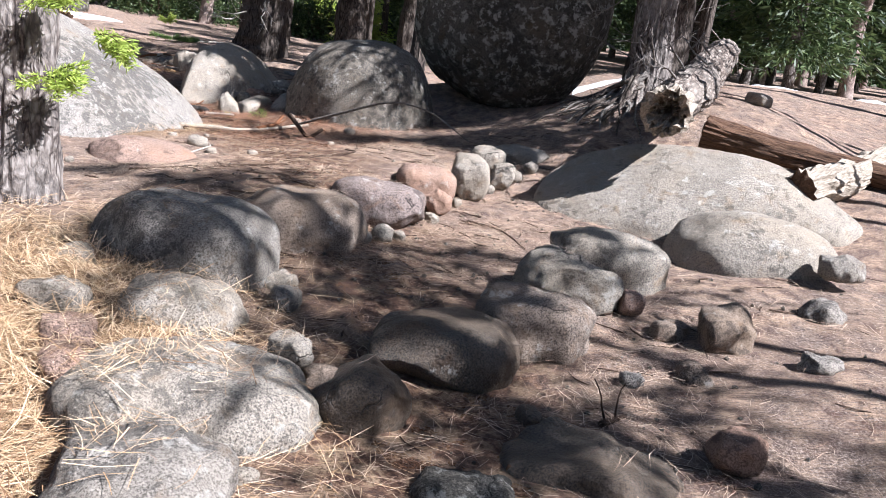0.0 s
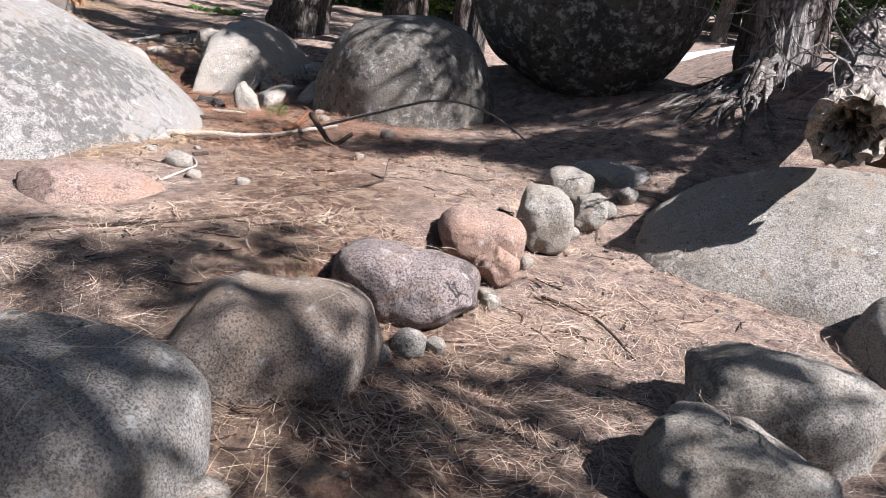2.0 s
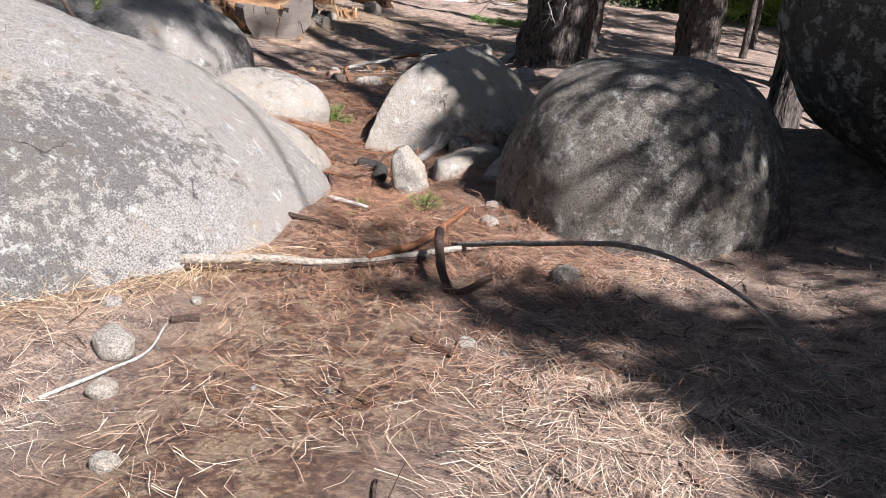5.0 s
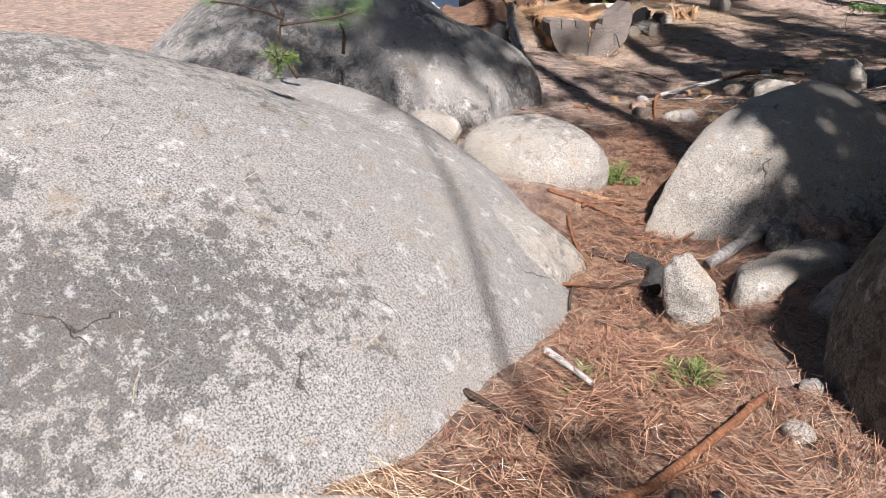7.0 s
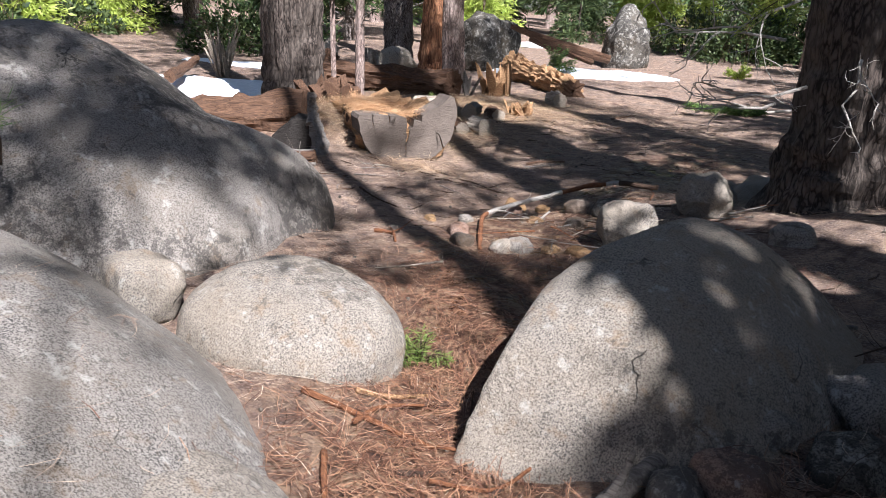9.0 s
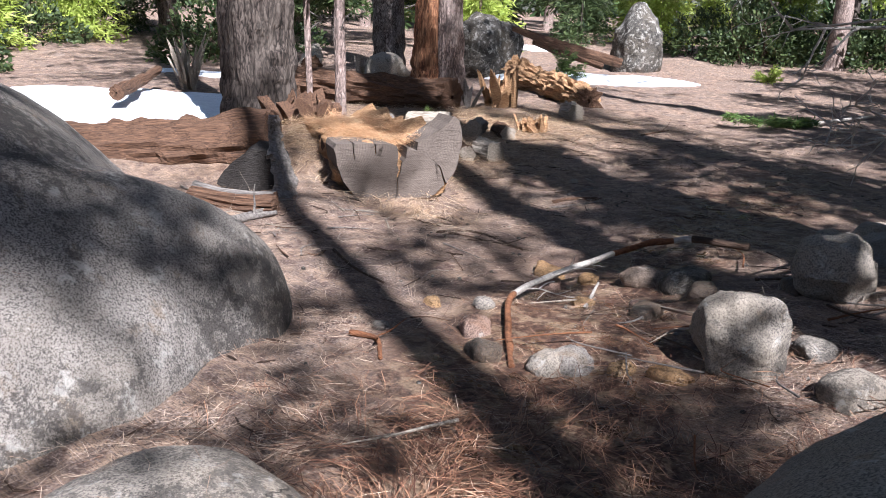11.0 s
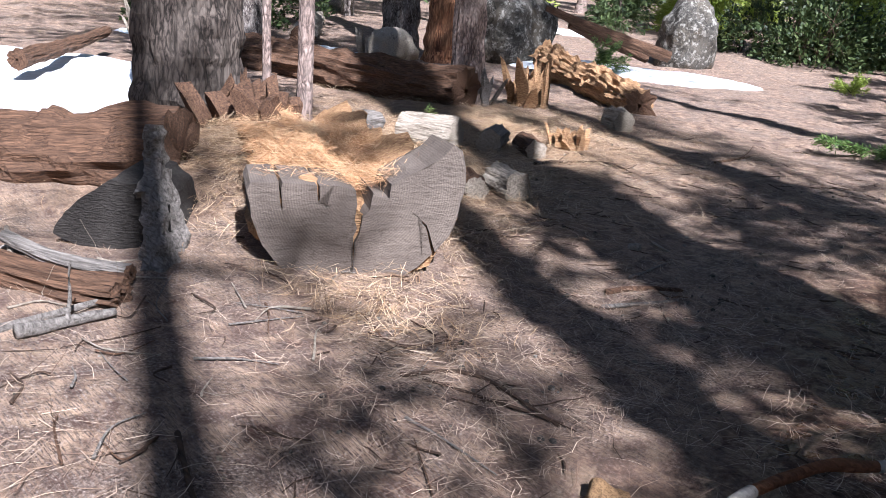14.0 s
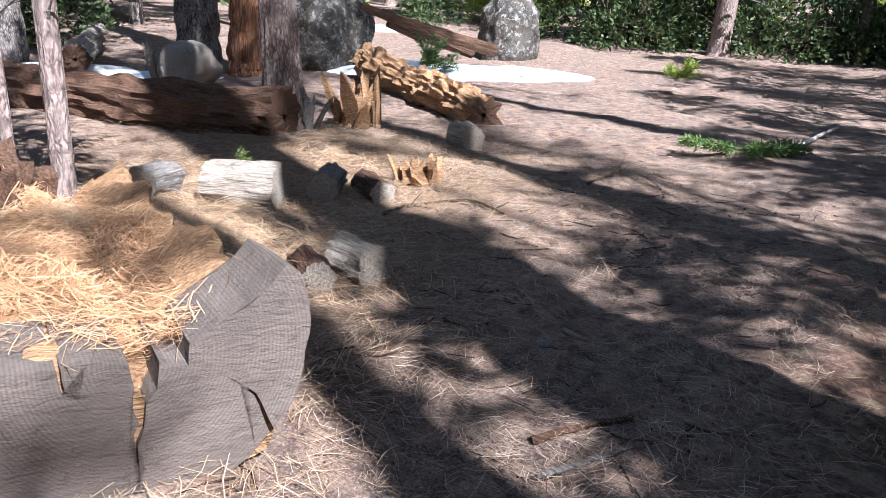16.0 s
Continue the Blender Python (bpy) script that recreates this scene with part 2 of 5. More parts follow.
GRANITE_MAUVE = granite("granite_mauve", (0.258, 0.202, 0.176), (0.107, 0.082, 0.073), (0.292, 0.189, 0.125), 0.35, 0.4)
GRANITE_BROWN = granite("granite_brown", (0.205, 0.176, 0.143), (0.062, 0.056, 0.048), (0.165, 0.132, 0.095), 0.6, 0.6)
GRANITE_DARK = granite("granite_dark", (0.116, 0.105, 0.090), (0.034, 0.032, 0.028), (0.103, 0.081, 0.054), 0.5, 0.95)
GRANITE_WET = granite("granite_wet", (0.120, 0.092, 0.066), (0.038, 0.032, 0.027), (0.110, 0.065, 0.034), 0.3, 0.0, 0.8)


def bark(name, light, dark, red, stretch=5.0, lying=False):
    m, nt, bs = mat(name)
    co = place(nt, (1.0 / stretch, 1, 1) if lying else (1, 1, 1.0 / stretch), kind="Object")
    soft_n = noise_at(nt, co, 22, 7, 0.68, 0.3)
    warp = nt.nodes.new("ShaderNodeVectorMath")
    warp.operation = "MULTIPLY_ADD"
    wig = node(nt, "ShaderNodeTexNoise", Scale=14.0, Detail=3.0)
    nt.links.new(co, wig.inputs["Vector"])
    nt.links.new(wig.outputs["Color"], warp.inputs[0])
    warp.inputs[1].default_value = (0.09, 0.09, 0.09)
    nt.links.new(co, warp.inputs[2])
    plates = node(nt, "ShaderNodeTexVoronoi", Scale=24.0)
    plates.feature = "DISTANCE_TO_EDGE"
    nt.links.new(warp.outputs[0], plates.inputs["Vector"])
    n = mix(nt, 0.74, ramp(nt, plates.outputs["Distance"], [(0.0, 0), (0.35, 1)]), soft_n)
    base = ramp(nt, n, [(0.36, dark), (0.50, red), (0.66, light)])
    patch = noise_at(nt, co, 5.0, 4, 0.6)
    base = mix(nt, ramp(nt, patch, [(0.45, 0), (0.7, 0.6)]), base, light)
    nt.links.new(base, bs.inputs["Base Color"])
    bs.inputs["Roughness"].default_value = 0.92
    bs.inputs["Specular IOR Level"].default_value = 0.15
    first = bump(nt, bs, n, 0.9, 0.03)
    bump(nt, bs, noise_at(nt, co, 90, 4, 0.6), 0.5, 0.006, first)
    return m


BARK_GREY = bark("bark_grey", (0.27, 0.24, 0.215), (0.04, 0.032, 0.03), (0.15, 0.122, 0.105), 2.4)
BARK_DARK = bark("bark_dark", (0.115, 0.095, 0.078), (0.022, 0.018, 0.015), (0.085, 0.066, 0.055), 3.2)
BARK_LOG = bark("bark_fallen", (0.27, 0.235, 0.20), (0.035, 0.028, 0.024), (0.14, 0.108, 0.088), 3.0, True)
BARK_RED = bark("bark_red", (0.36, 0.19, 0.10), (0.07, 0.03, 0.018), (0.24, 0.10, 0.05), 8)
BARK_FIR = bark("bark_fir", (0.36, 0.29, 0.25), (0.10, 0.075, 0.065), (0.25, 0.18, 0.15), 2.5)


def wood(name, light, dark, turn=(0, 0, 0), stretch=(1, 12, 12), rough=0.85):
    m, nt, bs = mat(name)
    co = place(nt, stretch, turn, kind="Object")
    n = noise_at(nt, co, 6, 8, 0.65, 0.6)
    base = ramp(nt, n, [(0.3, dark), (0.5, [(a + b) / 2 for a, b in zip(light, dark)]), (0.68, light)])
    nt.links.new(base, bs.inputs["Base Color"])
    bs.inputs["Roughness"].default_value = rough
    bs.inputs["Specular IOR Level"].default_value = 0.2
    bump(nt, bs, n, 1.0, 0.03)
    return m


WOOD_GREY = wood("wood_weathered", (0.31, 0.275, 0.24), (0.07, 0.06, 0.052))
WOOD_ROTTEN = wood("wood_rotten_orange", (0.60, 0.37, 0.19), (0.13, 0.055, 0.026))
WOOD_BROWN = wood("wood_rotten_brown", (0.19, 0.105, 0.062), (0.03, 0.018, 0.013))
WOOD_PALE = wood("wood_pale", (0.50, 0.43, 0.345), (0.16, 0.125, 0.09))
# near-black wood for the triangular block and the stub in the stream
WOOD_BLACK = wood("wood_near_black", (0.06, 0.052, 0.045), (0.02, 0.017, 0.015), stretch=(5, 5, 16))
TWIG_DARK = wood("twig_dark", (0.12, 0.075, 0.05), (0.03, 0.02, 0.015))
TWIG_RED = wood("twig_red", (0.30, 0.13, 0.06), (0.10, 0.04, 0.02))
TWIG_WHITE = wood("twig_bleached", (0.62, 0.57, 0.50), (0.30, 0.26, 0.22))


def needle_material(name, a, b, c, trans=0.0):
    m, nt, bs = mat(name)
    g = nt.nodes.new("ShaderNodeNewGeometry")
    base = ramp(nt, g.outputs["Random Per Island"], [(0.0, a), (0.45, b), (1.0, c)])
    nt.links.new(base, bs.inputs["Base Color"])
    bs.inputs["Roughness"].default_value = 0.55
    bs.inputs["Specular IOR Level"].default_value = 0.35
    if trans:
        tr = nt.nodes.new("ShaderNodeBsdfTranslucent")
        nt.links.new(base, tr.inputs[0])
        mx = nt.nodes.new("ShaderNodeMixShader")
        mx.inputs[0].default_value = trans
        nt.links.new(bs.outputs[0], mx.inputs[1])
        nt.links.new(tr.outputs[0], mx.inputs[2])
        nt.links.new(mx.outputs[0], nt.nodes["Material Output"].inputs[0])
    return m


NEEDLE = needle_material("needles_brown", (0.095, 0.05, 0.034), (0.30, 0.195, 0.13), (0.60, 0.465, 0.34))
NEEDLE_STRAW = needle_material("needles_straw", (0.13, 0.065, 0.03), (0.40, 0.255, 0.135), (0.64, 0.49, 0.32))
NEEDLE_RUST = needle_material("needles_rust", (0.26, 0.12, 0.05), (0.46, 0.25, 0.12), (0.66, 0.45, 0.26))
NEEDLE_RED = needle_material("needles_red", (0.06, 0.024, 0.015), (0.155, 0.07, 0.04), (0.38, 0.215, 0.125))
LEAF_DARK = needle_material("fir_needles", (0.03, 0.06, 0.022), (0.055, 0.10, 0.03), (0.10, 0.15, 0.05), 0.25)
LEAF_WEED = needle_material("weed_blades", (0.08, 0.13, 0.03), (0.15, 0.21, 0.05), (0.26, 0.31, 0.09), 0.4)
LEAF_LIGHT = needle_material("fir_needles_young", (0.24, 0.32, 0.05), (0.38, 0.47, 0.09), (0.52, 0.58, 0.16), 0.45)
LEAF_PINE = needle_material("pine_needles", (0.05, 0.10, 0.03), (0.10, 0.17, 0.04), (0.20, 0.27, 0.08), 0.3)
LEAF_BUSH = needle_material("bush_leaves", (0.022, 0.04, 0.015), (0.048, 0.075, 0.024), (0.115, 0.15, 0.055), 0.3)


def soil():
    m, nt, bs = mat("forest_soil")
    co = place(nt)
    wet = nt.nodes.new("ShaderNodeAttribute")
    wet.attribute_name = "wet"
    straw = nt.nodes.new("ShaderNodeAttribute")
    straw.attribute_name = "straw"
    grit = noise_at(nt, co, 75, 6, 0.75)
    base = ramp(nt, grit, [(0.36, (0.022, 0.015, 0.011)), (0.46, (0.10, 0.074, 0.060)), (0.56, (0.245, 0.186, 0.152)), (0.66, (0.53, 0.44, 0.37))])
    broad = noise_at(nt, co, 1.9, 5, 0.6)
    base = mix(nt, ramp(nt, broad, [(0.4, 0), (0.65, 0.6)]), base, (0.15, 0.095, 0.073))
    # matted needles: streaks in three directions
    streaks = None
    for k, turn in enumerate((0.3, 0.95, 1.7, 2.5)):
        line = ramp(nt, noise_at(nt, place(nt, (14, 270, 60), (0, 0, turn)), 1.0, 2, 0.5, 0.9), [(0.55, 0), (0.60, 1)])
        streaks = line if streaks is None else mix(nt, 1.0, streaks, line, "LIGHTEN")
    tone = ramp(nt, noise_at(nt, co, 9, 4, 0.6), [(0.38, (0.085, 0.042, 0.028)), (0.58, (0.46, 0.315, 0.21))])
    part_way = ramp(nt, noise_at(nt, co, 3.1, 4, 0.6), [(0.35, 0.25), (0.65, 0.95)])
    base = mix(nt, mix(nt, 1.0, streaks, part_way, "MULTIPLY"), base, tone)
    gold = ramp(nt, noise_at(nt, co, 26, 6, 0.75), [(0.38, (0.085, 0.045, 0.024)), (0.62, (0.40, 0.26, 0.14))])
    base = mix(nt, straw.outputs["Fac"], base, gold)
    mud = ramp(nt, noise_at(nt, co, 24, 6, 0.7), [(0.35, (0.030, 0.014, 0.009)), (0.53, (0.115, 0.058, 0.034)), (0.70, (0.33, 0.21, 0.125))])
    sand = ramp(nt, noise_at(nt, co, 70, 4, 0.7), [(0.35, (0.13, 0.085, 0.05)), (0.62, (0.36, 0.25, 0.155))])
    mud = mix(nt, ramp(nt, noise_at(nt, co, 7.5, 5, 0.62, 0.6), [(0.50, 0), (0.56, 0.7)]), mud, sand)
    base = mix(nt, wet.outputs["Fac"], base, mud)
    nt.links.new(base, bs.inputs["Base Color"])
    puddle = ramp(nt, noise_at(nt, co, 6, 4, 0.6), [(0.42, 0.2), (0.6, 1.0)])
    rough = nt.nodes.new("ShaderNodeMapRange")
    gate = nt.nodes.new("ShaderNodeMath")
    gate.operation = "MULTIPLY"
    nt.links.new(wet.outputs["Fac"], gate.inputs[0])
    nt.links.new(puddle, gate.inputs[1])
    nt.links.new(gate.outputs[0], rough.inputs[0])
    rough.inputs[3].default_value, rough.inputs[4].default_value = 0.93, 0.22
    nt.links.new(rough.outputs[0], bs.inputs["Roughness"])
    bs.inputs["Specular IOR Level"].default_value = 0.35
    first = bump(nt, bs, grit, 0.9, 0.025)
    bump(nt, bs, streaks, 0.35, 0.008, first)
    return m


SOIL = soil()


def snow_material():
    m, nt, bs = mat("old_snow")
    co = place(nt)
    n = noise_at(nt, co, 12, 6, 0.7)
    base = ramp(nt, n, [(0.3, (0.70, 0.71, 0.73)), (0.6, (0.88, 0.89, 0.90))])
    dirt = noise_at(nt, co, 45, 3, 0.6)
    base = mix(nt, ramp(nt, dirt, [(0.66, 0), (0.72, 0.7)]), base, (0.25, 0.18, 0.12))
    nt.links.new(base, bs.inputs["Base Color"])
    bs.inputs["Roughness"].default_value = 0.6
    bump(nt, bs, n, 0.6, 0.05)
    return m


SNOW = snow_material()

# ---------------------------------------------------------------- ground
def axis(lo, hi, fine, a, b):
    mid = np.arange(lo, hi + fine / 2, fine)
    out = fine * 1.5 * 1.35 ** np.arange(0, 60)
    out = np.cumsum(out)
    return np.concatenate([(lo - out[out < lo - a + 40])[::-1], mid, hi + out[out < b - hi + 40]])


gx = axis(-15.0, 5.0, 0.075, -420, 420)
gy = axis(0.0, 26.0, 0.075, -420, 420)
GX, GY = np.meshgrid(gx, gy)
GZ = ground_z(GX, GY)
nx, ny = len(gx), len(gy)
ids = np.arange(nx * ny).reshape(ny, nx)
quads = np.stack([ids[:-1, :-1], ids[:-1, 1:], ids[1:, 1:], ids[1:, :-1]], -1).reshape(-1, 4)
me = mesh_of("ground", np.stack([GX, GY, GZ], -1).reshape(-1, 3), quads, True)
d = stream(GX, GY).ravel() + 0.18 * fbm(np.stack([GX.ravel() * 1.6, GY.ravel() * 1.6, GX.ravel() * 0], 1), 3, 9)
wetness = step(0.95, 0.25, d) * step(22, 17, GY.ravel())
me.attributes.new("wet", "FLOAT", "POINT").data.foreach_set("value", wetness.astype(np.float32))
def straw_at(x, y):
    v = np.exp(-(((x + 1.7) / 1.0) ** 2 + ((y - 2.6) / 1.3) ** 2)) + 0.8 * np.exp(-(near(x, y, -3.0, 7.4, -2.7, 8.6) / 0.16) ** 2)
    v = v + 0.95 * np.exp(-(((x + 10.2) / 1.5) ** 2 + ((y - 17.0) / 1.9) ** 2)) + 0.9 * np.exp(-(((x + 11.2) / 1.8) ** 2 + ((y - 19.6) / 2.0) ** 2))
    return np.clip(v, 0, 1)


sv = straw_at(GX.ravel(), GY.ravel()) * (0.75 + 0.4 * vnoise(np.stack([GX.ravel() * 5, GY.ravel() * 5, GX.ravel() * 0], 1), 4))
me.attributes.new("straw", "FLOAT", "POINT").data.foreach_set("value", np.clip(sv, 0, 0.9).astype(np.float32))
tagged(part("ground", me, SOIL), "brown forest soil matted with fallen pine needles", "ground", kind="structure")


# ---------------------------------------------------------------- rocks
ROCKS = []


def rock(name, label, x, y, z, sx, sy, sz, material, rz=0.0, rx=0.0, ry=0.0, seed=0, sub=4, rough=0.13, power=2.5, cuts=8, blobs=(), category="rock", group="", low=None, vert=None, planes=()):
    """A weathered stone: sizes are full extents; cuts are flattened sides, planes (normal, reach) chosen ones; blobs are further lobes (x, y, z, half sizes) about the middle."""
    d, f = ball(sub)
    rng = np.random.default_rng(seed + 100)
    half = np.array([sx, sy, sz]) / 2
    mean = half.prod() ** (1 / 3)
    half = np.where(d < 0, np.array(low), half) if low else half
    vert = vert or power
    u = np.abs(d / half)
    plan = (u[:, 0] ** power + u[:, 1] ** power) ** (1 / power)
    r = (plan ** vert + u[:, 2] ** vert) ** (-1 / vert)
    for bx, by, bz, hx, hy, hz in blobs:
        c, h = np.array([bx, by, bz]), np.array([hx, hy, hz])
        u, o = d / h, -c / h
        aa, bb, cc = (u * u).sum(1), (u * o).sum(1), (o * o).sum() - 1
        disc = bb * bb - aa * cc
        hitr = np.where(disc > 0, (-bb + np.sqrt(np.maximum(disc, 0))) / aa, 0)
        r = (np.maximum(r, 1e-4) ** 10 + np.maximum(hitr, 1e-4) ** 10) ** 0.1
    v = d * r[:, None]
    for k in range(cuts):
        n = rng.normal(size=3)
        n[2] *= 0.7
        n /= np.linalg.norm(n)
        reach = (v @ n).max()
        lim = reach * rng.uniform(0.72, 0.93)
        over = np.maximum(v @ n - lim, 0)
        v = v - np.outer(over * 0.80, n)
    for a, b, c, reach in planes:
        n = np.array([a, b, c]) / math.sqrt(a * a + b * b + c * c)
        over = np.maximum(v @ n - reach, 0)
        v = v - np.outer(over * 0.93, n)
    q = v / mean
    if cuts:
        v = v + mean * rough * 0.9 * np.stack([fbm(q * 1.3 + 9 * k + seed * 3.1, 2, seed + 40 + k) for k in range(3)], 1)
        q = v / mean
    r1 = fbm(q * 1.1 + seed * 7.3, 3, seed) * rough + 0.34 * rough * fbm(q * 3.6 + seed, 4, seed + 3)
    if sub >= 6:
        r1 = r1 + 0.006 * fbm(v * 14, 3, seed + 8) / mean * 0.6
    v = v * (1 + r1)[:, None]
    me = mesh_of(name, v, f, True)
    ob = part(name, me, material)
    ob.matrix_basis = pose(x, y, z, rx, ry, rz)
    ROCKS.append(ob)
    return tagged(ob, label, category, group)


rock("boulder", "huge pale grey granite boulder with dark lichen patches", -5.315, 8.115, -0.09, 5.37, 5.94, 3.05, GRANITE_GREAT, rz=-3, seed=1, sub=7, rough=0.022, power=2.16, vert=1.4, cuts=0, low=(2.5, 1.95, 1.2),
     blobs=[(-0.75, 1.92, -0.07, 1.87, 0.90, 0.95)], category="boulder")
rock("boulder", "low rough granite ledge split from the huge boulder", -4.20, 10.22, -0.05, 1.30, 1.25, 1.05, GRANITE_PALE, rz=20, seed=46, sub=6, rough=0.06, power=2.6, vert=1.7, cuts=4, category="boulder")
rock("boulder", "rounded pale granite boulder above the stream cut", -5.337, 11.68, 0.11, 1.44, 0.77, 0.77, GRANITE_PALE, seed=2, sub=6, rough=0.035, power=2.3, vert=2.5, cuts=0, low=(0.45, 0.59, 0.6), category="boulder")
rock("rock", "small pale rock between the boulders", -5.95, 11.15, 0.30, 0.55, 0.40, 0.36, GRANITE_PALE, seed=47, sub=5, rough=0.08, cuts=5)
rock("boulder", "large grey granite boulder dappled with branch shadows", -8.36, 11.65, 0.17, 4.08, 3.11, 2.81, GRANITE_LICHEN, rz=-21, seed=3, sub=7, rough=0.03, power=3.3, vert=1.5, cuts=0, low=(1.76, 2.05, 1.36), blobs=[(0.79, 0.99, 0.0, 0.52, 0.97, 0.71)], category="boulder")
rock("boulder", "smooth dome of grey granite beside the path", -1.30, 10.88, 0.11, 1.70, 1.90, 2.36, GRANITE_BROWN, rz=-29, seed=4, sub=6, rough=0.03, power=2.3, vert=2.5, cuts=0, low=(1.06, 0.90, 1.15), category="boulder")
rock("boulder", "towering dark boulder with brown lichen and an undercut foot", 0.57, 12.0, 1.97, 2.5, 1.9, 5.8, GRANITE_DARK, rz=-8, seed=5, sub=6, rough=0.05, power=2.2, vert=1.9, cuts=0, low=(1.53, 0.9, 1.5), category="boulder")
rock("boulder", "wedge-shaped granite boulder half in shadow", -3.76, 12.86, 0.06, 1.95, 1.59, 1.70, GRANITE_PALE, rz=-4, seed=6, sub=6, rough=0.035, cuts=0, power=2.46, vert=1.5, low=(0.62, 1.51, 1.0), planes=[(-0.90, -0.40, 0.25, 0.66), (0.25, -0.90, 0.45, 1.12)], category="boulder")
rock("boulder", "long grey granite slab under a fallen log", 2.12, 6.95, 0.15, 2.95, 1.80, 1.62, GRANITE_PALE, rz=-8, seed=7, sub=6, rough=0.045, power=2.6, vert=1.7, cuts=4, category="boulder")
rock("boulder", "low rounded granite lobe beside the slab", 2.28, 5.78, 0.20, 1.35, 0.95, 0.74, GRANITE_PALE, seed=8, sub=5, rough=0.06, cuts=3, category="boulder")
WALL = "stones of the low wall"
rock("rock", "broad rounded grey granite rock speckled with lichen", -1.31, 4.02, 0.20, 0.95, 0.74, 0.64, GRANITE_LICHEN, rz=-8, seed=11, sub=5, rough=0.05, power=2.9, cuts=5)
rock("rock", "pale half-buried granite rock in straw needles", -1.12, 3.40, 0.08, 0.58, 0.50, 0.40, GRANITE_PALE, seed=12, sub=5, rough=0.10, cuts=5)
rock("rock", "flat granite rock strewn with straw needles", -0.84, 2.74, 0.04, 1.02, 0.80, 0.40, GRANITE_PALE, rz=20, seed=13, sub=5, rough=0.11, cuts=5)
rock("rock", "rounded granite rock at the foot of the bank", -0.78, 2.1, 0.05, 0.60, 0.55, 0.34, GRANITE, seed=14, sub=5, rough=0.10, cuts=5)
rock("stone", "small pale elongated stone", -0.56, 3.08, 0.17, 0.27, 0.14, 0.13, GRANITE_PALE, rz=-38, seed=15, sub=4, category="stone")
rock("rock", "wet brown rock in the trickling water", -0.22, 2.92, 0.08, 0.36, 0.36, 0.34, GRANITE_WET, seed=16, sub=5, rough=0.09)
rock("rock", "wet dark step stone with water running over it", 0.08, 3.46, 0.12, 0.68, 0.52, 0.32, GRANITE_WET, seed=17, sub=5, rough=0.09, power=3, cuts=5)
rock("rock", "brown rounded granite rock", 0.52, 3.90, 0.13, 0.58, 0.54, 0.42, GRANITE_TAN, seed=18, sub=5, rough=0.12, power=3, cuts=5)
rock("rock", "pale low granite rock with a sloping face", 0.71, 4.42, 0.25, 0.62, 0.46, 0.34, GRANITE_PALE, rz=-20, seed=19, sub=5, rough=0.12)
rock("rock", "grey granite rock with a bright sunlit rim", 1.00, 4.92, 0.24, 0.82, 0.52, 0.44, GRANITE_PALE, rz=-15, seed=20, sub=5, rough=0.12)
rock("stone", "small reddish stone beside the rock", 1.08, 4.32, 0.22, 0.17, 0.15, 0.13, GRANITE_PINK, seed=21, category="stone")
rock("stone", "angular brownish-pink stone in the needles", 1.50, 4.02, 0.22, 0.33, 0.30, 0.28, GRANITE_TAN, seed=22, rough=0.14, category="stone")
rock("stone", "half-buried grey stone in the needles", 2.18, 4.42, 0.28, 0.26, 0.24, 0.20, GRANITE, seed=23, category="stone")
rock("stone", "pinkish angular stone on the slope", 1.23, 2.85, 0.14, 0.22, 0.19, 0.17, GRANITE_PINK, seed=24, rough=0.14, category="stone")
rock("stone", "flat grey stone in the needles", 2.56, 5.15, 0.42, 0.32, 0.26, 0.16, GRANITE, seed=25, category="stone")
rock("stone", "low pale stone in the needles", 1.88, 3.70, 0.24, 0.2, 0.17, 0.10, GRANITE, seed=26, category="stone")
rock("rock", "wet grey rock shining with running water", 0.66, 2.72, -0.02, 0.72, 0.62, 0.30, GRANITE_WET, seed=27, sub=5, rough=0.12)
rock("rock", "grey granite rock at the water's edge", 0.22, 2.42, -0.02, 0.36, 0.34, 0.26, GRANITE_DARK, seed=28, sub=5, rough=0.12)
rock("rock", "grey sloping granite block in the low wall", -0.90, 4.82, 0.20, 0.80, 0.64, 0.46, GRANITE_TAN, rz=25, seed=31, sub=5, rough=0.08, power=3.4, cuts=8, group=WALL)
rock("rock", "flat-topped granite block with an orange underside", -0.50, 5.50, 0.31, 0.66, 0.48, 0.33, GRANITE_MAUVE, rz=-12, seed=32, sub=5, rough=0.07, power=3.4, cuts=8, vert=3.0, group=WALL)
rock("rock", "rounded pinkish-brown granite block in the low wall", -0.21, 6.28, 0.34, 0.46, 0.36, 0.30, GRANITE_PINK, rz=15, seed=33, sub=5, power=3.4, cuts=8, rough=0.07, vert=3.0, group=WALL)
rock("rock", "pale tan granite block in the low wall", 0.12, 6.74, 0.38, 0.36, 0.38, 0.38, GRANITE_PALE, seed=34, sub=5, power=3.4, cuts=8, rough=0.07, vert=3.0, group=WALL)
rock("rock", "small pale granite block at the wall's end", 0.28, 7.42, 0.45, 0.34, 0.30, 0.26, GRANITE_PALE, seed=35, sub=4, rough=0.06, group=WALL)
rock("rock", "tan stone wedged in the low wall", 0.42, 7.15, 0.36, 0.24, 0.22, 0.24, GRANITE_PALE, seed=36, sub=4, group=WALL)
rock("rock", "dark red stone wedged under the wall", -0.10, 6.08, 0.26, 0.22, 0.18, 0.18, GRANITE_PINK, seed=37, sub=4, group=WALL)
rock("rock", "flat grey rock where the wall meets the bank", 0.62, 8.1, 0.42, 0.66, 0.5, 0.24, GRANITE, seed=38, sub=5, rough=0.08, group=WALL)
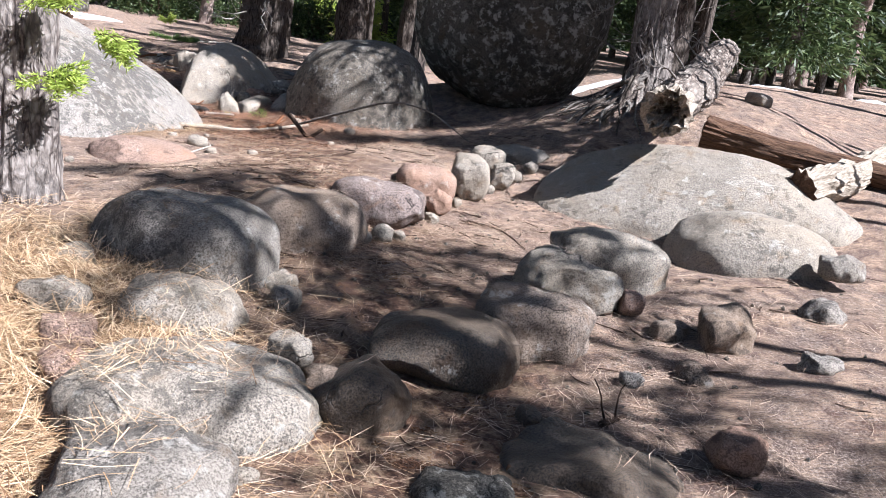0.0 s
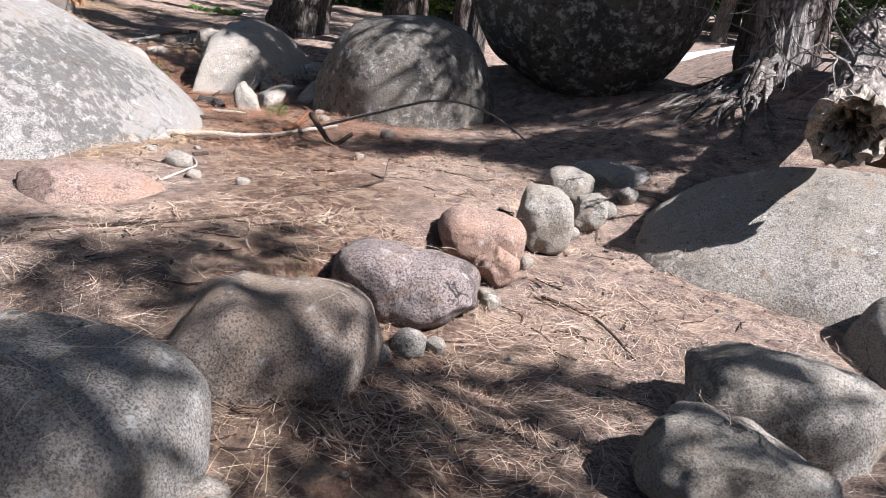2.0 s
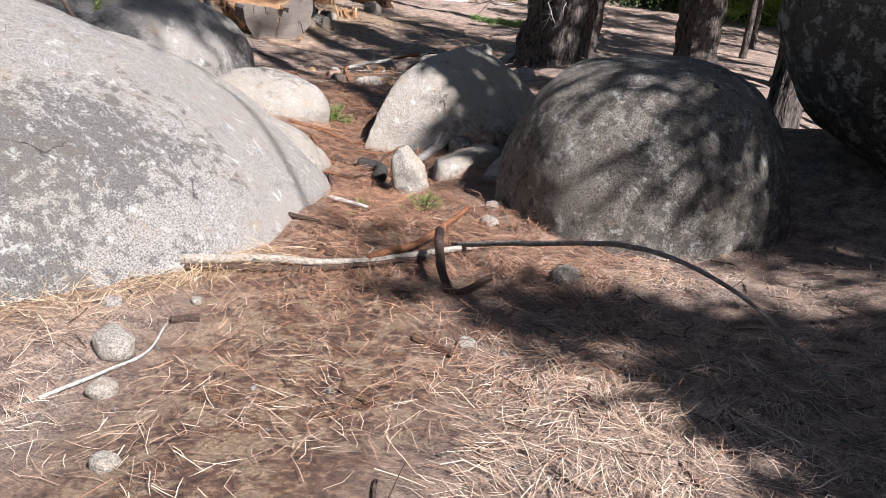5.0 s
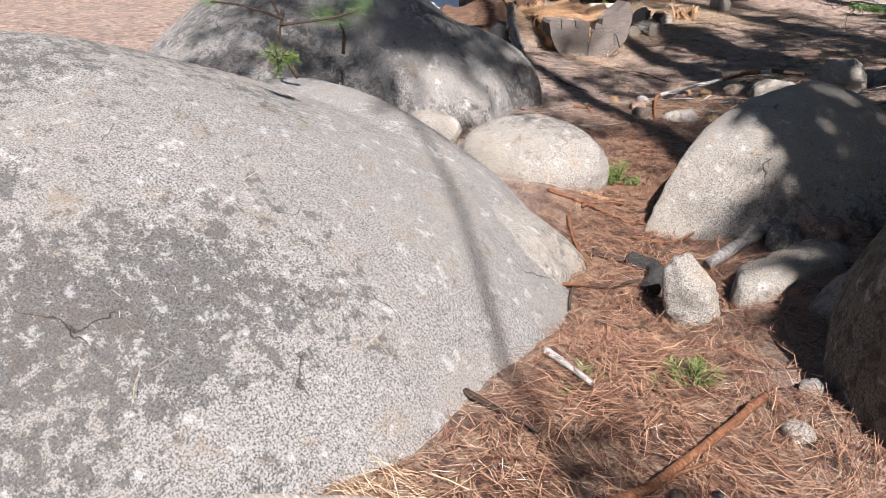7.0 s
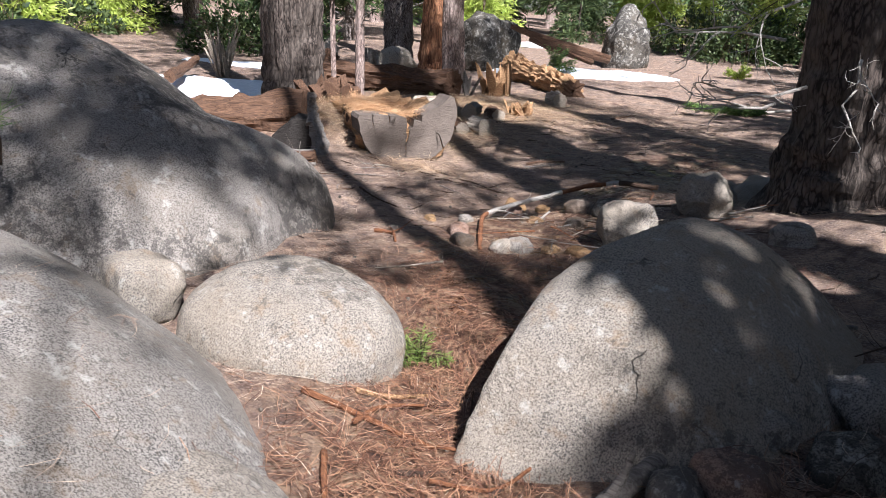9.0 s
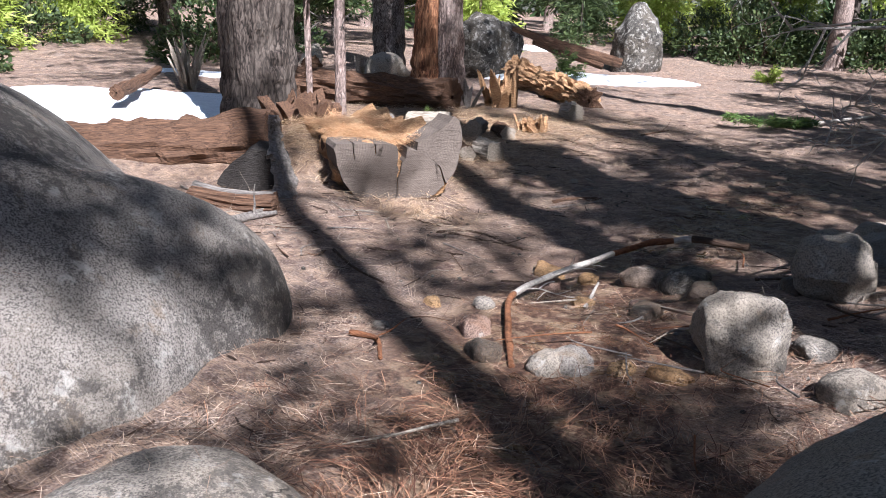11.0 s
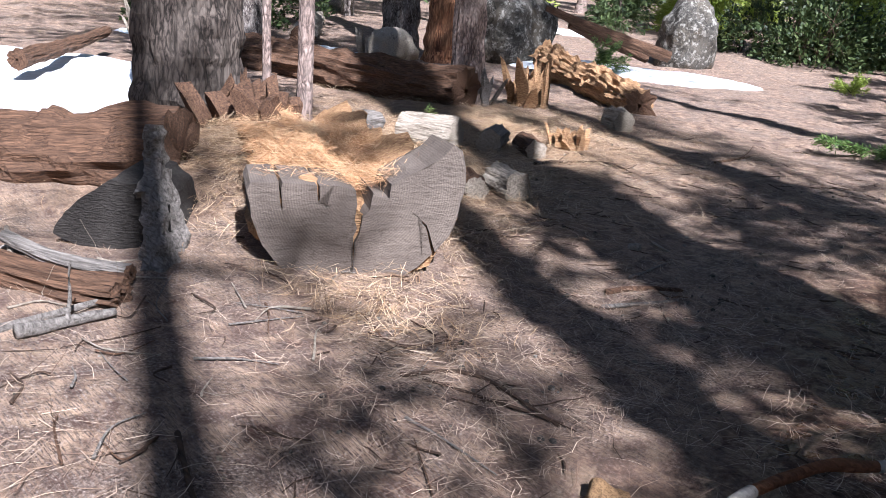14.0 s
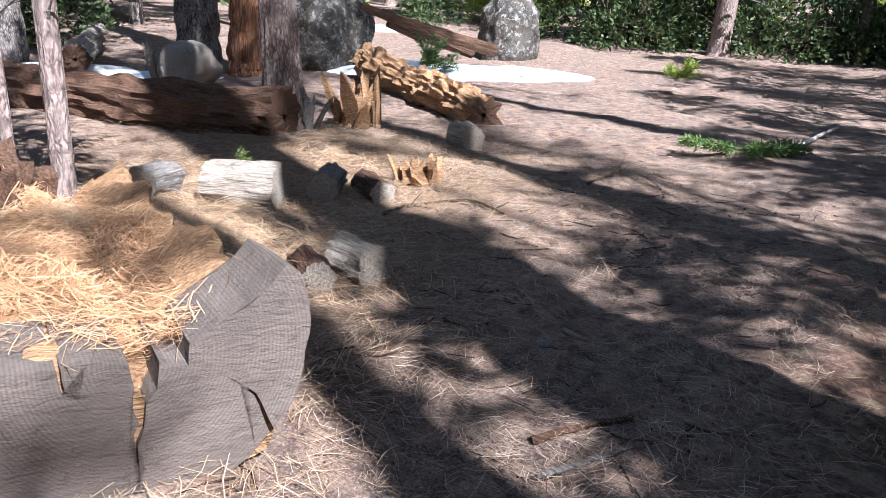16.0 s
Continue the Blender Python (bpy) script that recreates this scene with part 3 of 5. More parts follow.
rock("stone", "small white stone lying on the needles", -0.11, 5.69, 0.21, 0.095, 0.08, 0.07, GRANITE_PALE, seed=39, sub=3, category="stone")
for k, (sx, sy, ss) in enumerate([(-0.52, 4.98, 0.12), (-0.40, 5.10, 0.15), (-0.30, 5.15, 0.10), (-0.58, 4.88, 0.10), (0.52, 7.38, 0.18), (0.30, 6.95, 0.13), (0.70, 7.62, 0.16), (0.05, 6.35, 0.10), (-0.13, 5.80, 0.10)]):
    rock("stone", "small tan stone at the foot of the wall", sx, sy, float(ground_z(sx, sy)) + ss * 0.25, ss, ss * 0.85, ss * 0.75, GRANITE_PALE, seed=50 + k, rz=40 * k, sub=3, category="stone", group="small stones by the wall")
rock("rock", "flat pinkish-orange sandstone-like rock on the needles", -2.56, 6.55, 0.12, 0.95, 0.60, 0.42, GRANITE_PINK, rz=12, seed=41, sub=5, rough=0.04, vert=2)
rock("stone", "upright pointed stone at the stream's edge", -3.08, 10.80, 0.0, 0.27, 0.19, 0.66, GRANITE_PALE, rx=6, ry=-12, rz=20, seed=44, sub=5, power=3, vert=2.6, cuts=9, rough=0.13, category="stone")
rock("rock", "leaning dark stone slab beside the dome", -2.58, 11.45, 0.10, 1.15, 0.22, 0.52, GRANITE, rz=98, rx=24, seed=43, sub=5, power=3.4, vert=3.0, cuts=6, rough=0.07)
rock("stone", "pale rounded stone on the bank", -4.86, 14.15, 0.34, 0.38, 0.32, 0.42, GRANITE_PALE, seed=44, sub=5, rough=0.12, power=3.6, cuts=9, category="stone", group="pale stones on the bank")
rock("stone", "pale rounded stone on the bank", -4.82, 15.2, 0.46, 0.42, 0.38, 0.38, GRANITE_PALE, seed=45, sub=5, rough=0.12, category="stone", group="pale stones on the bank")

for k, (sx, sy, ss, sm) in enumerate([(-4.95, 15.75, 0.36, GRANITE_PALE), (-4.85, 16.3, 0.42, GRANITE_PALE), (-4.98, 16.85, 0.4, GRANITE_PALE), (-4.2, 16.0, 0.42, GRANITE_DARK), (-5.3, 16.7, 0.22, GRANITE_PALE), (-4.35, 14.05, 0.26, GRANITE_PALE),
                                     (-3.9, 14.6, 0.30, GRANITE), (-5.35, 14.85, 0.20, GRANITE_WET), (-5.15, 14.55, 0.15, GRANITE_PINK), (-5.6, 14.6, 0.12, GRANITE_PINK), (-5.0, 15.2, 0.18, GRANITE_WET), (-6.25, 14.05, 0.12, GRANITE_PALE), (-6.3, 14.7, 0.16, GRANITE_PINK), (-5.55, 15.05, 0.28, GRANITE_BROWN), (-5.45, 13.72, 0.22, GRANITE), (-6.05, 13.75, 0.20, GRANITE_PINK), (-5.78, 13.5, 0.18, GRANITE_WET)]):
    rock("stone", "weathered stone lying on the stream bank", sx, sy, float(ground_z(sx, sy)) + ss * 0.05, ss, ss * 0.85, ss * 0.72, sm, seed=70 + k, rz=33 * k, rough=0.14, cuts=7, power=2.8, category="stone", group="bank stones")
for k, (sx, sy, ss, sm) in enumerate([(-3.05, 12.2, 0.26, GRANITE), (-2.85, 12.7, 0.40, GRANITE), (-3.15, 11.7, 0.26, GRANITE), (-3.0, 11.85, 0.30, GRANITE_PINK), (-2.75, 12.2, 0.34, GRANITE_BROWN), (-2.9, 11.45, 0.24, GRANITE),
                                     (-2.03, 10.02, 0.12, GRANITE_PALE), (-2.15, 10.35, 0.14, GRANITE), (-1.28, 9.4, 0.17, GRANITE_PALE), (-2.42, 7.5, 0.20, GRANITE_PALE), (-2.75, 7.75, 0.09, GRANITE_PALE), (-2.22, 7.27, 0.12, GRANITE_PALE),
                                     (-2.5, 8.0, 0.06, GRANITE_PALE), (-1.32, 8.38, 0.08, GRANITE_PALE), (-0.73, 3.72, 0.20, GRANITE), (-1.32, 2.72, 0.24, GRANITE_PINK), (-0.52, 2.32, 0.09, GRANITE_PALE), (-1.35, 2.2, 0.10, GRANITE_PALE),
                                     (-2.9, 6.0, 0.09, GRANITE_PALE), (-1.75, 6.9, 0.10, GRANITE_PALE), (2.9, 6.9, 0.26, GRANITE), (3.3, 9.5, 0.3, GRANITE), (-6.4, 13.42, 0.10, GRANITE_PALE), (-7.9, 17.35, 0.09, GRANITE_PALE), (0.45, 3.05, 0.13, GRANITE_WET), (0.95, 3.5, 0.12, GRANITE)]):
    rock("stone", "loose weathered stone among fallen needles", sx, sy, float(ground_z(sx, sy)) + ss * 0.12, ss, ss * 0.75, ss * 0.6, sm, seed=100 + k, rz=57 * k, rough=0.10, cuts=5, power=2.8, sub=4 if ss > 0.18 else 3, category="stone", group="loose stones")
rock("rock", "flat tilted stone slab wedged between boulders", -2.92, 11.38, 0.14, 0.92, 0.34, 0.24, GRANITE_PALE, rz=84, ry=-6, rx=-16, seed=140, sub=5, power=3.4, vert=3.0, cuts=6, rough=0.08)
for k, (sx, sy, ss, sm) in enumerate([(-1.56, 3.12, 0.30, GRANITE_PALE), (-1.40, 2.93, 0.26, GRANITE_PINK), (-0.79, 3.92, 0.24, GRANITE_PALE), (1.27, 4.12, 0.24, GRANITE_TAN), (1.27, 3.62, 0.22, GRANITE_TAN), (-0.36, 3.05, 0.30, GRANITE_TAN), (-1.70, 3.6, 0.20, GRANITE_PALE),
                                     (-4.62, 14.42, 0.24, GRANITE_PALE), (-6.07, 13.75, 0.17, GRANITE_OCHRE), (-5.50, 13.62, 0.26, GRANITE_PALE), (-5.02, 13.84, 0.18, GRANITE_OCHRE), (-5.22, 13.78, 0.15, GRANITE_OCHRE), (-6.46, 14.95, 0.24, GRANITE_OCHRE), (-5.83, 15.05, 0.30, GRANITE_TAN), (-5.50, 14.50, 0.22, GRANITE_WET), (-6.5, 13.9, 0.13, GRANITE_OCHRE), (-5.9, 14.5, 0.14, GRANITE_OCHRE), (-6.15, 14.95, 0.16, GRANITE_OCHRE)]):
    rock("stone", "weathered stone sunk into the litter", sx, sy, float(ground_z(sx, sy)) - ss * 0.02, ss * 0.95, ss * 0.75, ss * 0.62, sm, seed=160 + k, rz=71 * k, rough=0.17, cuts=7, power=2.8, sub=4, category="stone", group="sunken stones")
rock("boulder", "distant grey granite boulder among fallen trunks", -17.0, 26.6, 0.7, 1.9, 1.7, 1.7, GRANITE_DARK, seed=141, sub=5, category="boulder")
rock("boulder", "distant dark upright boulder beside the snow", -15.3, 31.2, 0.9, 1.3, 1.4, 2.2, GRANITE_DARK, seed=142, sub=5, power=3, category="boulder")
rock("rock", "white rounded rock among the logs", -16.0, 22.4, 0.5, 0.95, 0.8, 0.7, GRANITE_PALE, seed=143, sub=4)


# ---------------------------------------------------------------- trees
def trunk_mesh(dia, height, seed, sides=40, lean=(0, 0), flare=0.35, rings=None):
    n = rings or max(8, int(height / 0.16))
    h = np.linspace(0, 1, n) ** 1.6 * height
    wig = fbm(np.stack([h * 0.35, np.zeros(n), np.zeros(n)], 1), 2, seed) * 0.03 * height / 6
    pts = np.stack([lean[0] * h + wig, lean[1] * h, h - 0.15], 1)
    rad = dia / 2 * ((1 - 0.75 * h / max(height, 18.0)) + flare * np.exp(-h / 0.22))
    v, f = tube(pts, rad, sides, 0.10, seed, True, 0.10 if sides >= 24 else 0.0)
    return mesh_of("trunk", v, f, sides < 24)


def sprays(centres, ways, size, rng, blades=7, width=0.10):
    """Fans of narrow leaf blades at the centres, spreading about the ways."""
    n = len(centres)
    c = np.repeat(centres, blades, 0)
    w = np.repeat(ways, blades, 0) + rng.normal(scale=0.65, size=(n * blades, 3))
    w /= np.linalg.norm(w, axis=1)[:, None]
    s = np.cross(w, rng.normal(size=w.shape))
    s /= np.linalg.norm(s, axis=1)[:, None]
    ln = size * rng.uniform(0.6, 1.15, (len(c), 1))
    c = c + rng.normal(scale=size * 0.25, size=c.shape)
    v = np.stack([c, c + w * ln * 0.5 + s * ln * width, c + w * ln, c + w * ln * 0.5 - s * ln * width], 1).reshape(-1, 3)
    f = np.arange(len(c) * 4).reshape(-1, 4)
    return v, f


def crown_mesh(lo, hi, reach, boughs, seed, size=0.30, droop=0.25, per=9, lean=(0, 0), blades=7, width=0.10, tip=0.12):
    rng = np.random.default_rng(seed)
    cs, ws = [], []
    for k in range(boughs):
        u = rng.uniform(0, 1) ** 1.15
        h = lo + (hi - lo) * u
        a = rng.uniform(0, 2 * math.pi)
        ln = reach * ((1 - u) ** 0.75 + tip) * rng.uniform(0.55, 1.1)
        m = max(2, int(per * ln / reach + 2))
        s = np.linspace(0.15, 1, m)
        out = np.array([math.cos(a), math.sin(a), 0])
        p = np.outer(s * ln, out) + np.array([lean[0] * h, lean[1] * h, h])
        p[:, 2] -= droop * ln * s ** 1.6
        side = np.array([-out[1], out[0], 0])
        p = p + np.outer(rng.normal(scale=0.16 * ln, size=m) * s, side)
        cs.append(p)
        ws.append(np.tile(out + np.array([0, 0, -0.3]), (m, 1)))
    v, f = sprays(np.concatenate(cs), np.concatenate(ws), size, rng, blades, width)
    return mesh_of("crown", v, f)


def fork(start, way, length, radius, depth, rng, out):
    """A bare twig that forks; its tubes are added to out."""
    way = np.array(way) / np.linalg.norm(way)
    p = [np.array(start)]
    n = 5
    for k in range(n):
        way = way + rng.normal(scale=0.16, size=3)
        way /= np.linalg.norm(way)
        p.append(p[-1] + way * length / n)
        if depth and k and rng.uniform() < 0.8:
            fork(p[-1], way + rng.normal(scale=0.7, size=3), length * rng.uniform(0.35, 0.65), radius * 0.6, depth - 1, rng, out)
    out.append(tube(np.array(p), np.linspace(radius, radius * 0.35, n + 1), 5, 0, 0, False))


def joined(pieces):
    vs, fs, n = [], [], 0
    for v, f in pieces:
        vs.append(v)
        fs.append(f + n)
        n += len(v)
    return np.concatenate(vs), np.concatenate(fs)


def twigs(seed, starts, way, length, radius, depth=2):
    rng = np.random.default_rng(seed)
    out = []
    for s in starts:
        fork(s, np.array(way) + rng.normal(scale=0.4, size=3), length * rng.uniform(0.7, 1.2), radius, depth, rng, out)
    v, f = joined(out)
    return mesh_of("limb", v, f, True)


def tree(label, x, y, dia, height, bark_mat, leaf=None, crown=None, seed=0, lean=(0, 0), sides=40, limbs=0, flare=0.35, category="tree", group="", limb_from=1.0, limb_to=4.0, limb_len=0.8):
    t = thing("tree", x, y, float(ground_z(x, y)), label, category, group)
    part("trunk", trunk_mesh(dia, height, seed, sides, lean, flare), bark_mat, t)
    if crown:
        part("crown", crown_mesh(lean=lean, seed=seed + 1, **crown), leaf or LEAF_DARK, t)
    rng = np.random.default_rng(seed + 9)
    for k in range(limbs):
        h = rng.uniform(limb_from, limb_to)
        a = rng.uniform(0, 2 * math.pi)
        o = np.array([math.cos(a), math.sin(a), 0])
        b = np.array([lean[0] * h, lean[1] * h, h - 0.15]) + o * dia * 0.33
        part("limb", twigs(seed * 31 + k, [b], o + np.array([0, 0, -0.15]), limb_len, 0.012, 1), WOOD_GREY, t)["kind"] = "stuff"
    return t


tree("rough grey fir trunk at the path's edge", -2.37, 4.40, 0.42, 13, BARK_GREY, crown=dict(lo=5.5, hi=13, reach=1.8, boughs=50), seed=1, sides=72, limbs=6, limb_from=0.9, limb_to=2.0, limb_len=0.35, lean=(-0.02, 0))
big = tree("massive dark-barked pine with bleached dead twigs", -4.0, 15.85, 0.95, 26, BARK_DARK, crown=dict(lo=12, hi=25, reach=3.0, boughs=80, size=0.4), seed=2, sides=72)
part("limb", twigs(5, [(-0.45, -0.50, 0.75), (-0.2, -0.62, 0.9), (0.1, -0.55, 1.1), (-0.5, -0.35, 1.2), (-0.35, -0.5, 1.5)], (-0.35, -0.75, -0.1), 0.75, 0.014, 3), TWIG_WHITE, big, "bleached dead twigs")["kind"] = "stuff"
tree("massive dark-barked pine above the rotten log", -11.45, 16.2, 0.84, 26, BARK_DARK, crown=dict(lo=9, hi=24, reach=3.2, boughs=80, size=0.4), seed=3, sides=72)
tree("slender pinkish-grey fir trunk", -10.95, 16.95, 0.13, 7, BARK_FIR, crown=dict(lo=2.6, hi=7, reach=0.9, boughs=40), seed=4, sides=24, limbs=5, limb_len=0.3)
tree("thin leaning fir trunk", -11.55, 17.0, 0.08, 6, BARK_FIR, crown=dict(lo=2.4, hi=6, reach=0.8, boughs=30), seed=14, sides=24, limbs=4, limb_len=0.3, lean=(-0.06, 0.02))
tree("grey-barked fir with a split base", -12.75, 20.75, 0.42, 18, BARK_FIR, crown=dict(lo=7, hi=18, reach=2.2, boughs=60), seed=5, sides=48, limbs=6, limb_from=0.6)
tree("red-barked cedar behind the fallen logs", -16.9, 24.6, 0.75, 20, BARK_RED, crown=dict(lo=7, hi=20, reach=2.6, boughs=60), seed=6, sides=40)
tree("grey dead snag behind the logs", -18.9, 25.2, 0.8, 9, BARK_GREY, seed=15, sides=40, limbs=8, limb_len=0.7)
tree("grey trunk behind the snow", -20.5, 22.5, 0.5, 18, BARK_GREY, crown=dict(lo=6, hi=18, reach=2.4, boughs=60), seed=16, sides=32)
tree("grey weathered trunk rooted beside the dark boulder", 2.0, 9.77, 0.46, 17, BARK_GREY, crown=dict(lo=5.5, hi=17, reach=1.8, boughs=27, size=0.34), seed=7, sides=56, limbs=10, limb_from=0.3, limb_to=2.2, limb_len=0.7)
tree("dark pine trunk behind the boulders", -2.55, 17.5, 0.6, 22, BARK_DARK, crown=dict(lo=15, hi=22, reach=2.6, boughs=60, size=0.4), seed=8, sides=40)
tree("dark pine trunk behind the boulders", -1.7, 20.5, 0.5, 22, BARK_DARK, crown=dict(lo=15, hi=22, reach=2.6, boughs=60, size=0.4), seed=9, sides=32)
tree("dark pine trunk behind the boulders", -0.85, 13.9, 0.30, 11.5, BARK_DARK, crown=dict(lo=8.2, hi=11.8, reach=0.7, boughs=14, size=0.3), seed=10, sides=40)
tree("slim dark trunk on the bank", 3.6, 13.5, 0.20, 20, BARK_DARK, crown=dict(lo=17.5, hi=20, reach=1.0, boughs=16), seed=11, sides=32, limbs=6)
tree("slim dark trunk on the bank", 7.4, 14.0, 0.40, 21, BARK_DARK, crown=dict(lo=19, hi=22, reach=1.3, boughs=20), seed=12, sides=32)
tree("reddish trunk on the bank", 5.7, 9.6, 0.30, 9.5, BARK_RED, crown=dict(lo=6.0, hi=9.5, reach=1.2, boughs=12), seed=13, sides=40, limbs=5)
# conifers added mostly out of view, beside and behind the walker, to shade the way
for k, (tx, ty, lo, hi, re, nb, td) in enumerate([(5.9, 0.7, 5.0, 9.5, 1.7, 24, 0.2), (5.71, 1.77, 5.8, 11, 1.4, 9, 0.12), (-0.9, 14.85, 6.8, 10.0, 1.7, 26, 0.14), (-0.08, 15.92, 8.0, 11.0, 1.3, 14, 0.14), (-3.13, 24.45, 5.5, 9.5, 1.8, 34, 0.14), (-3.56, 27.86, 5.5, 10.5, 2.2, 60, 0.2), (-4.16, 31.37, 5, 11, 2.4, 90, 0.25), (3.38, 32.67, 5, 13, 2.6, 110, 0.3), (0.42, 34.09, 4, 13, 2.8, 120, 0.3), (-4.08, 37.29, 4, 13, 2.8, 120, 0.3), (-8.58, 37.89, 4, 13, 2.8, 120, 0.3), (-12.08, 38.49, 4, 13, 2.8, 120, 0.3), (2.5, 11.6, 9.5, 17, 1.8, 20, 0.8), (7.0, 8.2, 7.0, 11.0, 1.7, 70, 0.2), (4.6, 2.7, 5.8, 8.2, 0.9, 7, 0.08), (5.4, 6.2, 5.8, 7.6, 0.9, 40, 0.1), (4.13, 6.3, 13, 17, 1.8, 46, 0.07), (1.02, 13.62, 6.0, 10.3, 2.2, 36, 0.3), (1.83, 15.94, 6, 10, 2.0, 65, 0.3), (4.7, 8.8, 6.6, 9.2, 1.2, 95, 0.1), (0.39, 15.5, 5.5, 9.0, 1.6, 38, 0.2), (6.05, 8.58, 9.3, 12.9, 1.15, 50, 0.12), (1.0, 18.75, 6, 11, 2.0, 70, 0.3), (0.31, 16.87, 8, 11.5, 2.2, 34, 0.13), (0.73, 20.34, 7, 12, 2.3, 60, 0.13), (0.4, 22.25, 6, 11, 2.2, 75, 0.3), (-0.56, 26.37, 5, 11, 2.4, 80, 0.3), (0.91, 29.27, 5, 12, 2.4, 80, 0.3), (5.3, 5.8, 8.0, 9.0, 0.5, 4, 0.1)]):
    tree("dark conifer added to cast shade on the way", tx, ty, td, hi + 0.2, BARK_DARK, crown=dict(lo=lo, hi=hi, reach=re, boughs=nb, size=0.34), seed=30 + k, sides=24, group="shade trees")

# far trees: a few kinds, repeated
rng = np.random.default_rng(77)
kinds = []
for k in range(5):
    hgt = (16, 13, 18, 5, 4)[k]
    lo = (3.2, 1.4, 6.0, 0.3, 0.2)[k]
    t = tree(("tall dark conifer in the distance", "dense green fir in the distance", "bare-stemmed pine in the distance", "young green fir in the forest", "bushy young fir in the forest")[k],
             -30 - 3 * k, 40 + 2 * k, (0.45, 0.38, 0.55, 0.12, 0.10)[k], hgt, (BARK_DARK, BARK_GREY, BARK_FIR, BARK_FIR, BARK_DARK)[k], (LEAF_DARK, LEAF_BUSH, LEAF_PINE, LEAF_LIGHT, LEAF_BUSH)[k],
             dict(lo=lo, hi=hgt, reach=(2.2, 2.3, 2.3, 1.3, 1.3)[k], boughs=(150, 190, 120, 130, 120)[k], size=(0.4, 0.4, 0.4, 0.28, 0.28)[k]), seed=200 + k, sides=16, limbs=3 if k < 3 else 0, group="far trees", limb_len=1.2)
    kinds.append(t)
placed = []
while len(placed) < 150:
    a = rng.uniform(-0.85, 1.75)
    r = rng.uniform(22, 62) if a > -0.1 else rng.uniform(20, 55)
    px, py = -5 - r * math.sin(a), 13 + r * math.cos(a)
    if any(math.hypot(px - qx, py - qy) < 1.7 for qx, qy in placed):
        continue
    if -19.5 < px < -2 and py < 36.5:            # the open slope stays clear
        continue
    if px < -11 and py < 26 and r < 20:
        continue
    placed.append((px, py))
    k = int(rng.integers(0, 5 if a > -0.1 else 3))
    copy_thing(kinds[k], pose(px, py, float(ground_z(px, py)), 0, 0, rng.uniform(0, 360)))

# distant forest that closes the view
n = 15000
a = rng.uniform(0, 2 * math.pi, n)
r = rng.uniform(64, 90, n)
c = np.stack([-5 + r * np.sin(a), 14 + r * np.cos(a), rng.uniform(0.2, 17, n) ** 1.0], 1)
keep = vnoise(np.stack([a * 40, r * 0.3, c[:, 2] * 0.05], 1), 5) > -0.35
v, f = sprays(c[keep], np.tile([0, 0, -0.4], (keep.sum(), 1)), 1.5, rng, 5, 0.22)
tagged(part("far_forest", mesh_of("far_forest", v, f), LEAF_DARK), "distant dark conifer forest closing the view", "forest", kind="stuff")


def bush(label, x, y, w, h, seed, leaf, n=420, size=0.16):
    rng = np.random.default_rng(seed)
    t = thing("bush", x, y, float(ground_z(x, y)), label, "bush", "bushes at the clearing's edge")
    stems = []
    for k in range(9):
        fork(np.array([rng.normal() * 0.15 * w, rng.normal() * 0.15 * w, -0.05]), (rng.normal() * 0.5, rng.normal() * 0.5, 1), h * 0.8, 0.018, 1, rng, stems)
    v, f = joined(stems)
    part("stem", mesh_of("stem", v, f, True), TWIG_DARK, t)["kind"] = "stuff"
    d = rng.normal(size=(n, 3))
    d /= np.linalg.norm(d, axis=1)[:, None]
    d[:, 2] = np.abs(d[:, 2])
    rad = rng.uniform(0.45, 1.0, n) ** 0.5 * (1 + 0.35 * vnoise(d * 2.5 + seed, seed))
    c = d * rad[:, None] * np.array([w / 2, w / 2, h])
    v, f = sprays(c, d, size, rng, 6, 0.26)
    part("foliage", mesh_of("foliage", v, f), leaf, t)["kind"] = "stuff"
    return t


first = bush("dense dark green bush at the clearing's edge", -14.5, 37.0, 3.4, 1.7, 1, LEAF_BUSH, 520)
second = bush("leafy green bush in half shade", -9.0, 40.2, 3.4, 1.4, 2, LEAF_BUSH, 480)
for k in range(17):
    bx = -17 + 1.25 * k + rng.uniform(-0.6, 0.6)
    by = 36.8 + 0.14 * (bx + 16) + rng.uniform(0, 3.5)
    m = pose(bx, by, float(ground_z(bx, by)), 0, 0, rng.uniform(0, 360)) 
    copy_thing(first if k % 3 else second, m)
for k in range(5):
    bx, by = -27 + rng.uniform(-6, 6), 13 + 3 * k + rng.uniform(-1, 1)
    copy_thing(second if k % 3 else first, pose(bx, by, float(ground_z(bx, by)), 0, 0, rng.uniform(0, 360)))


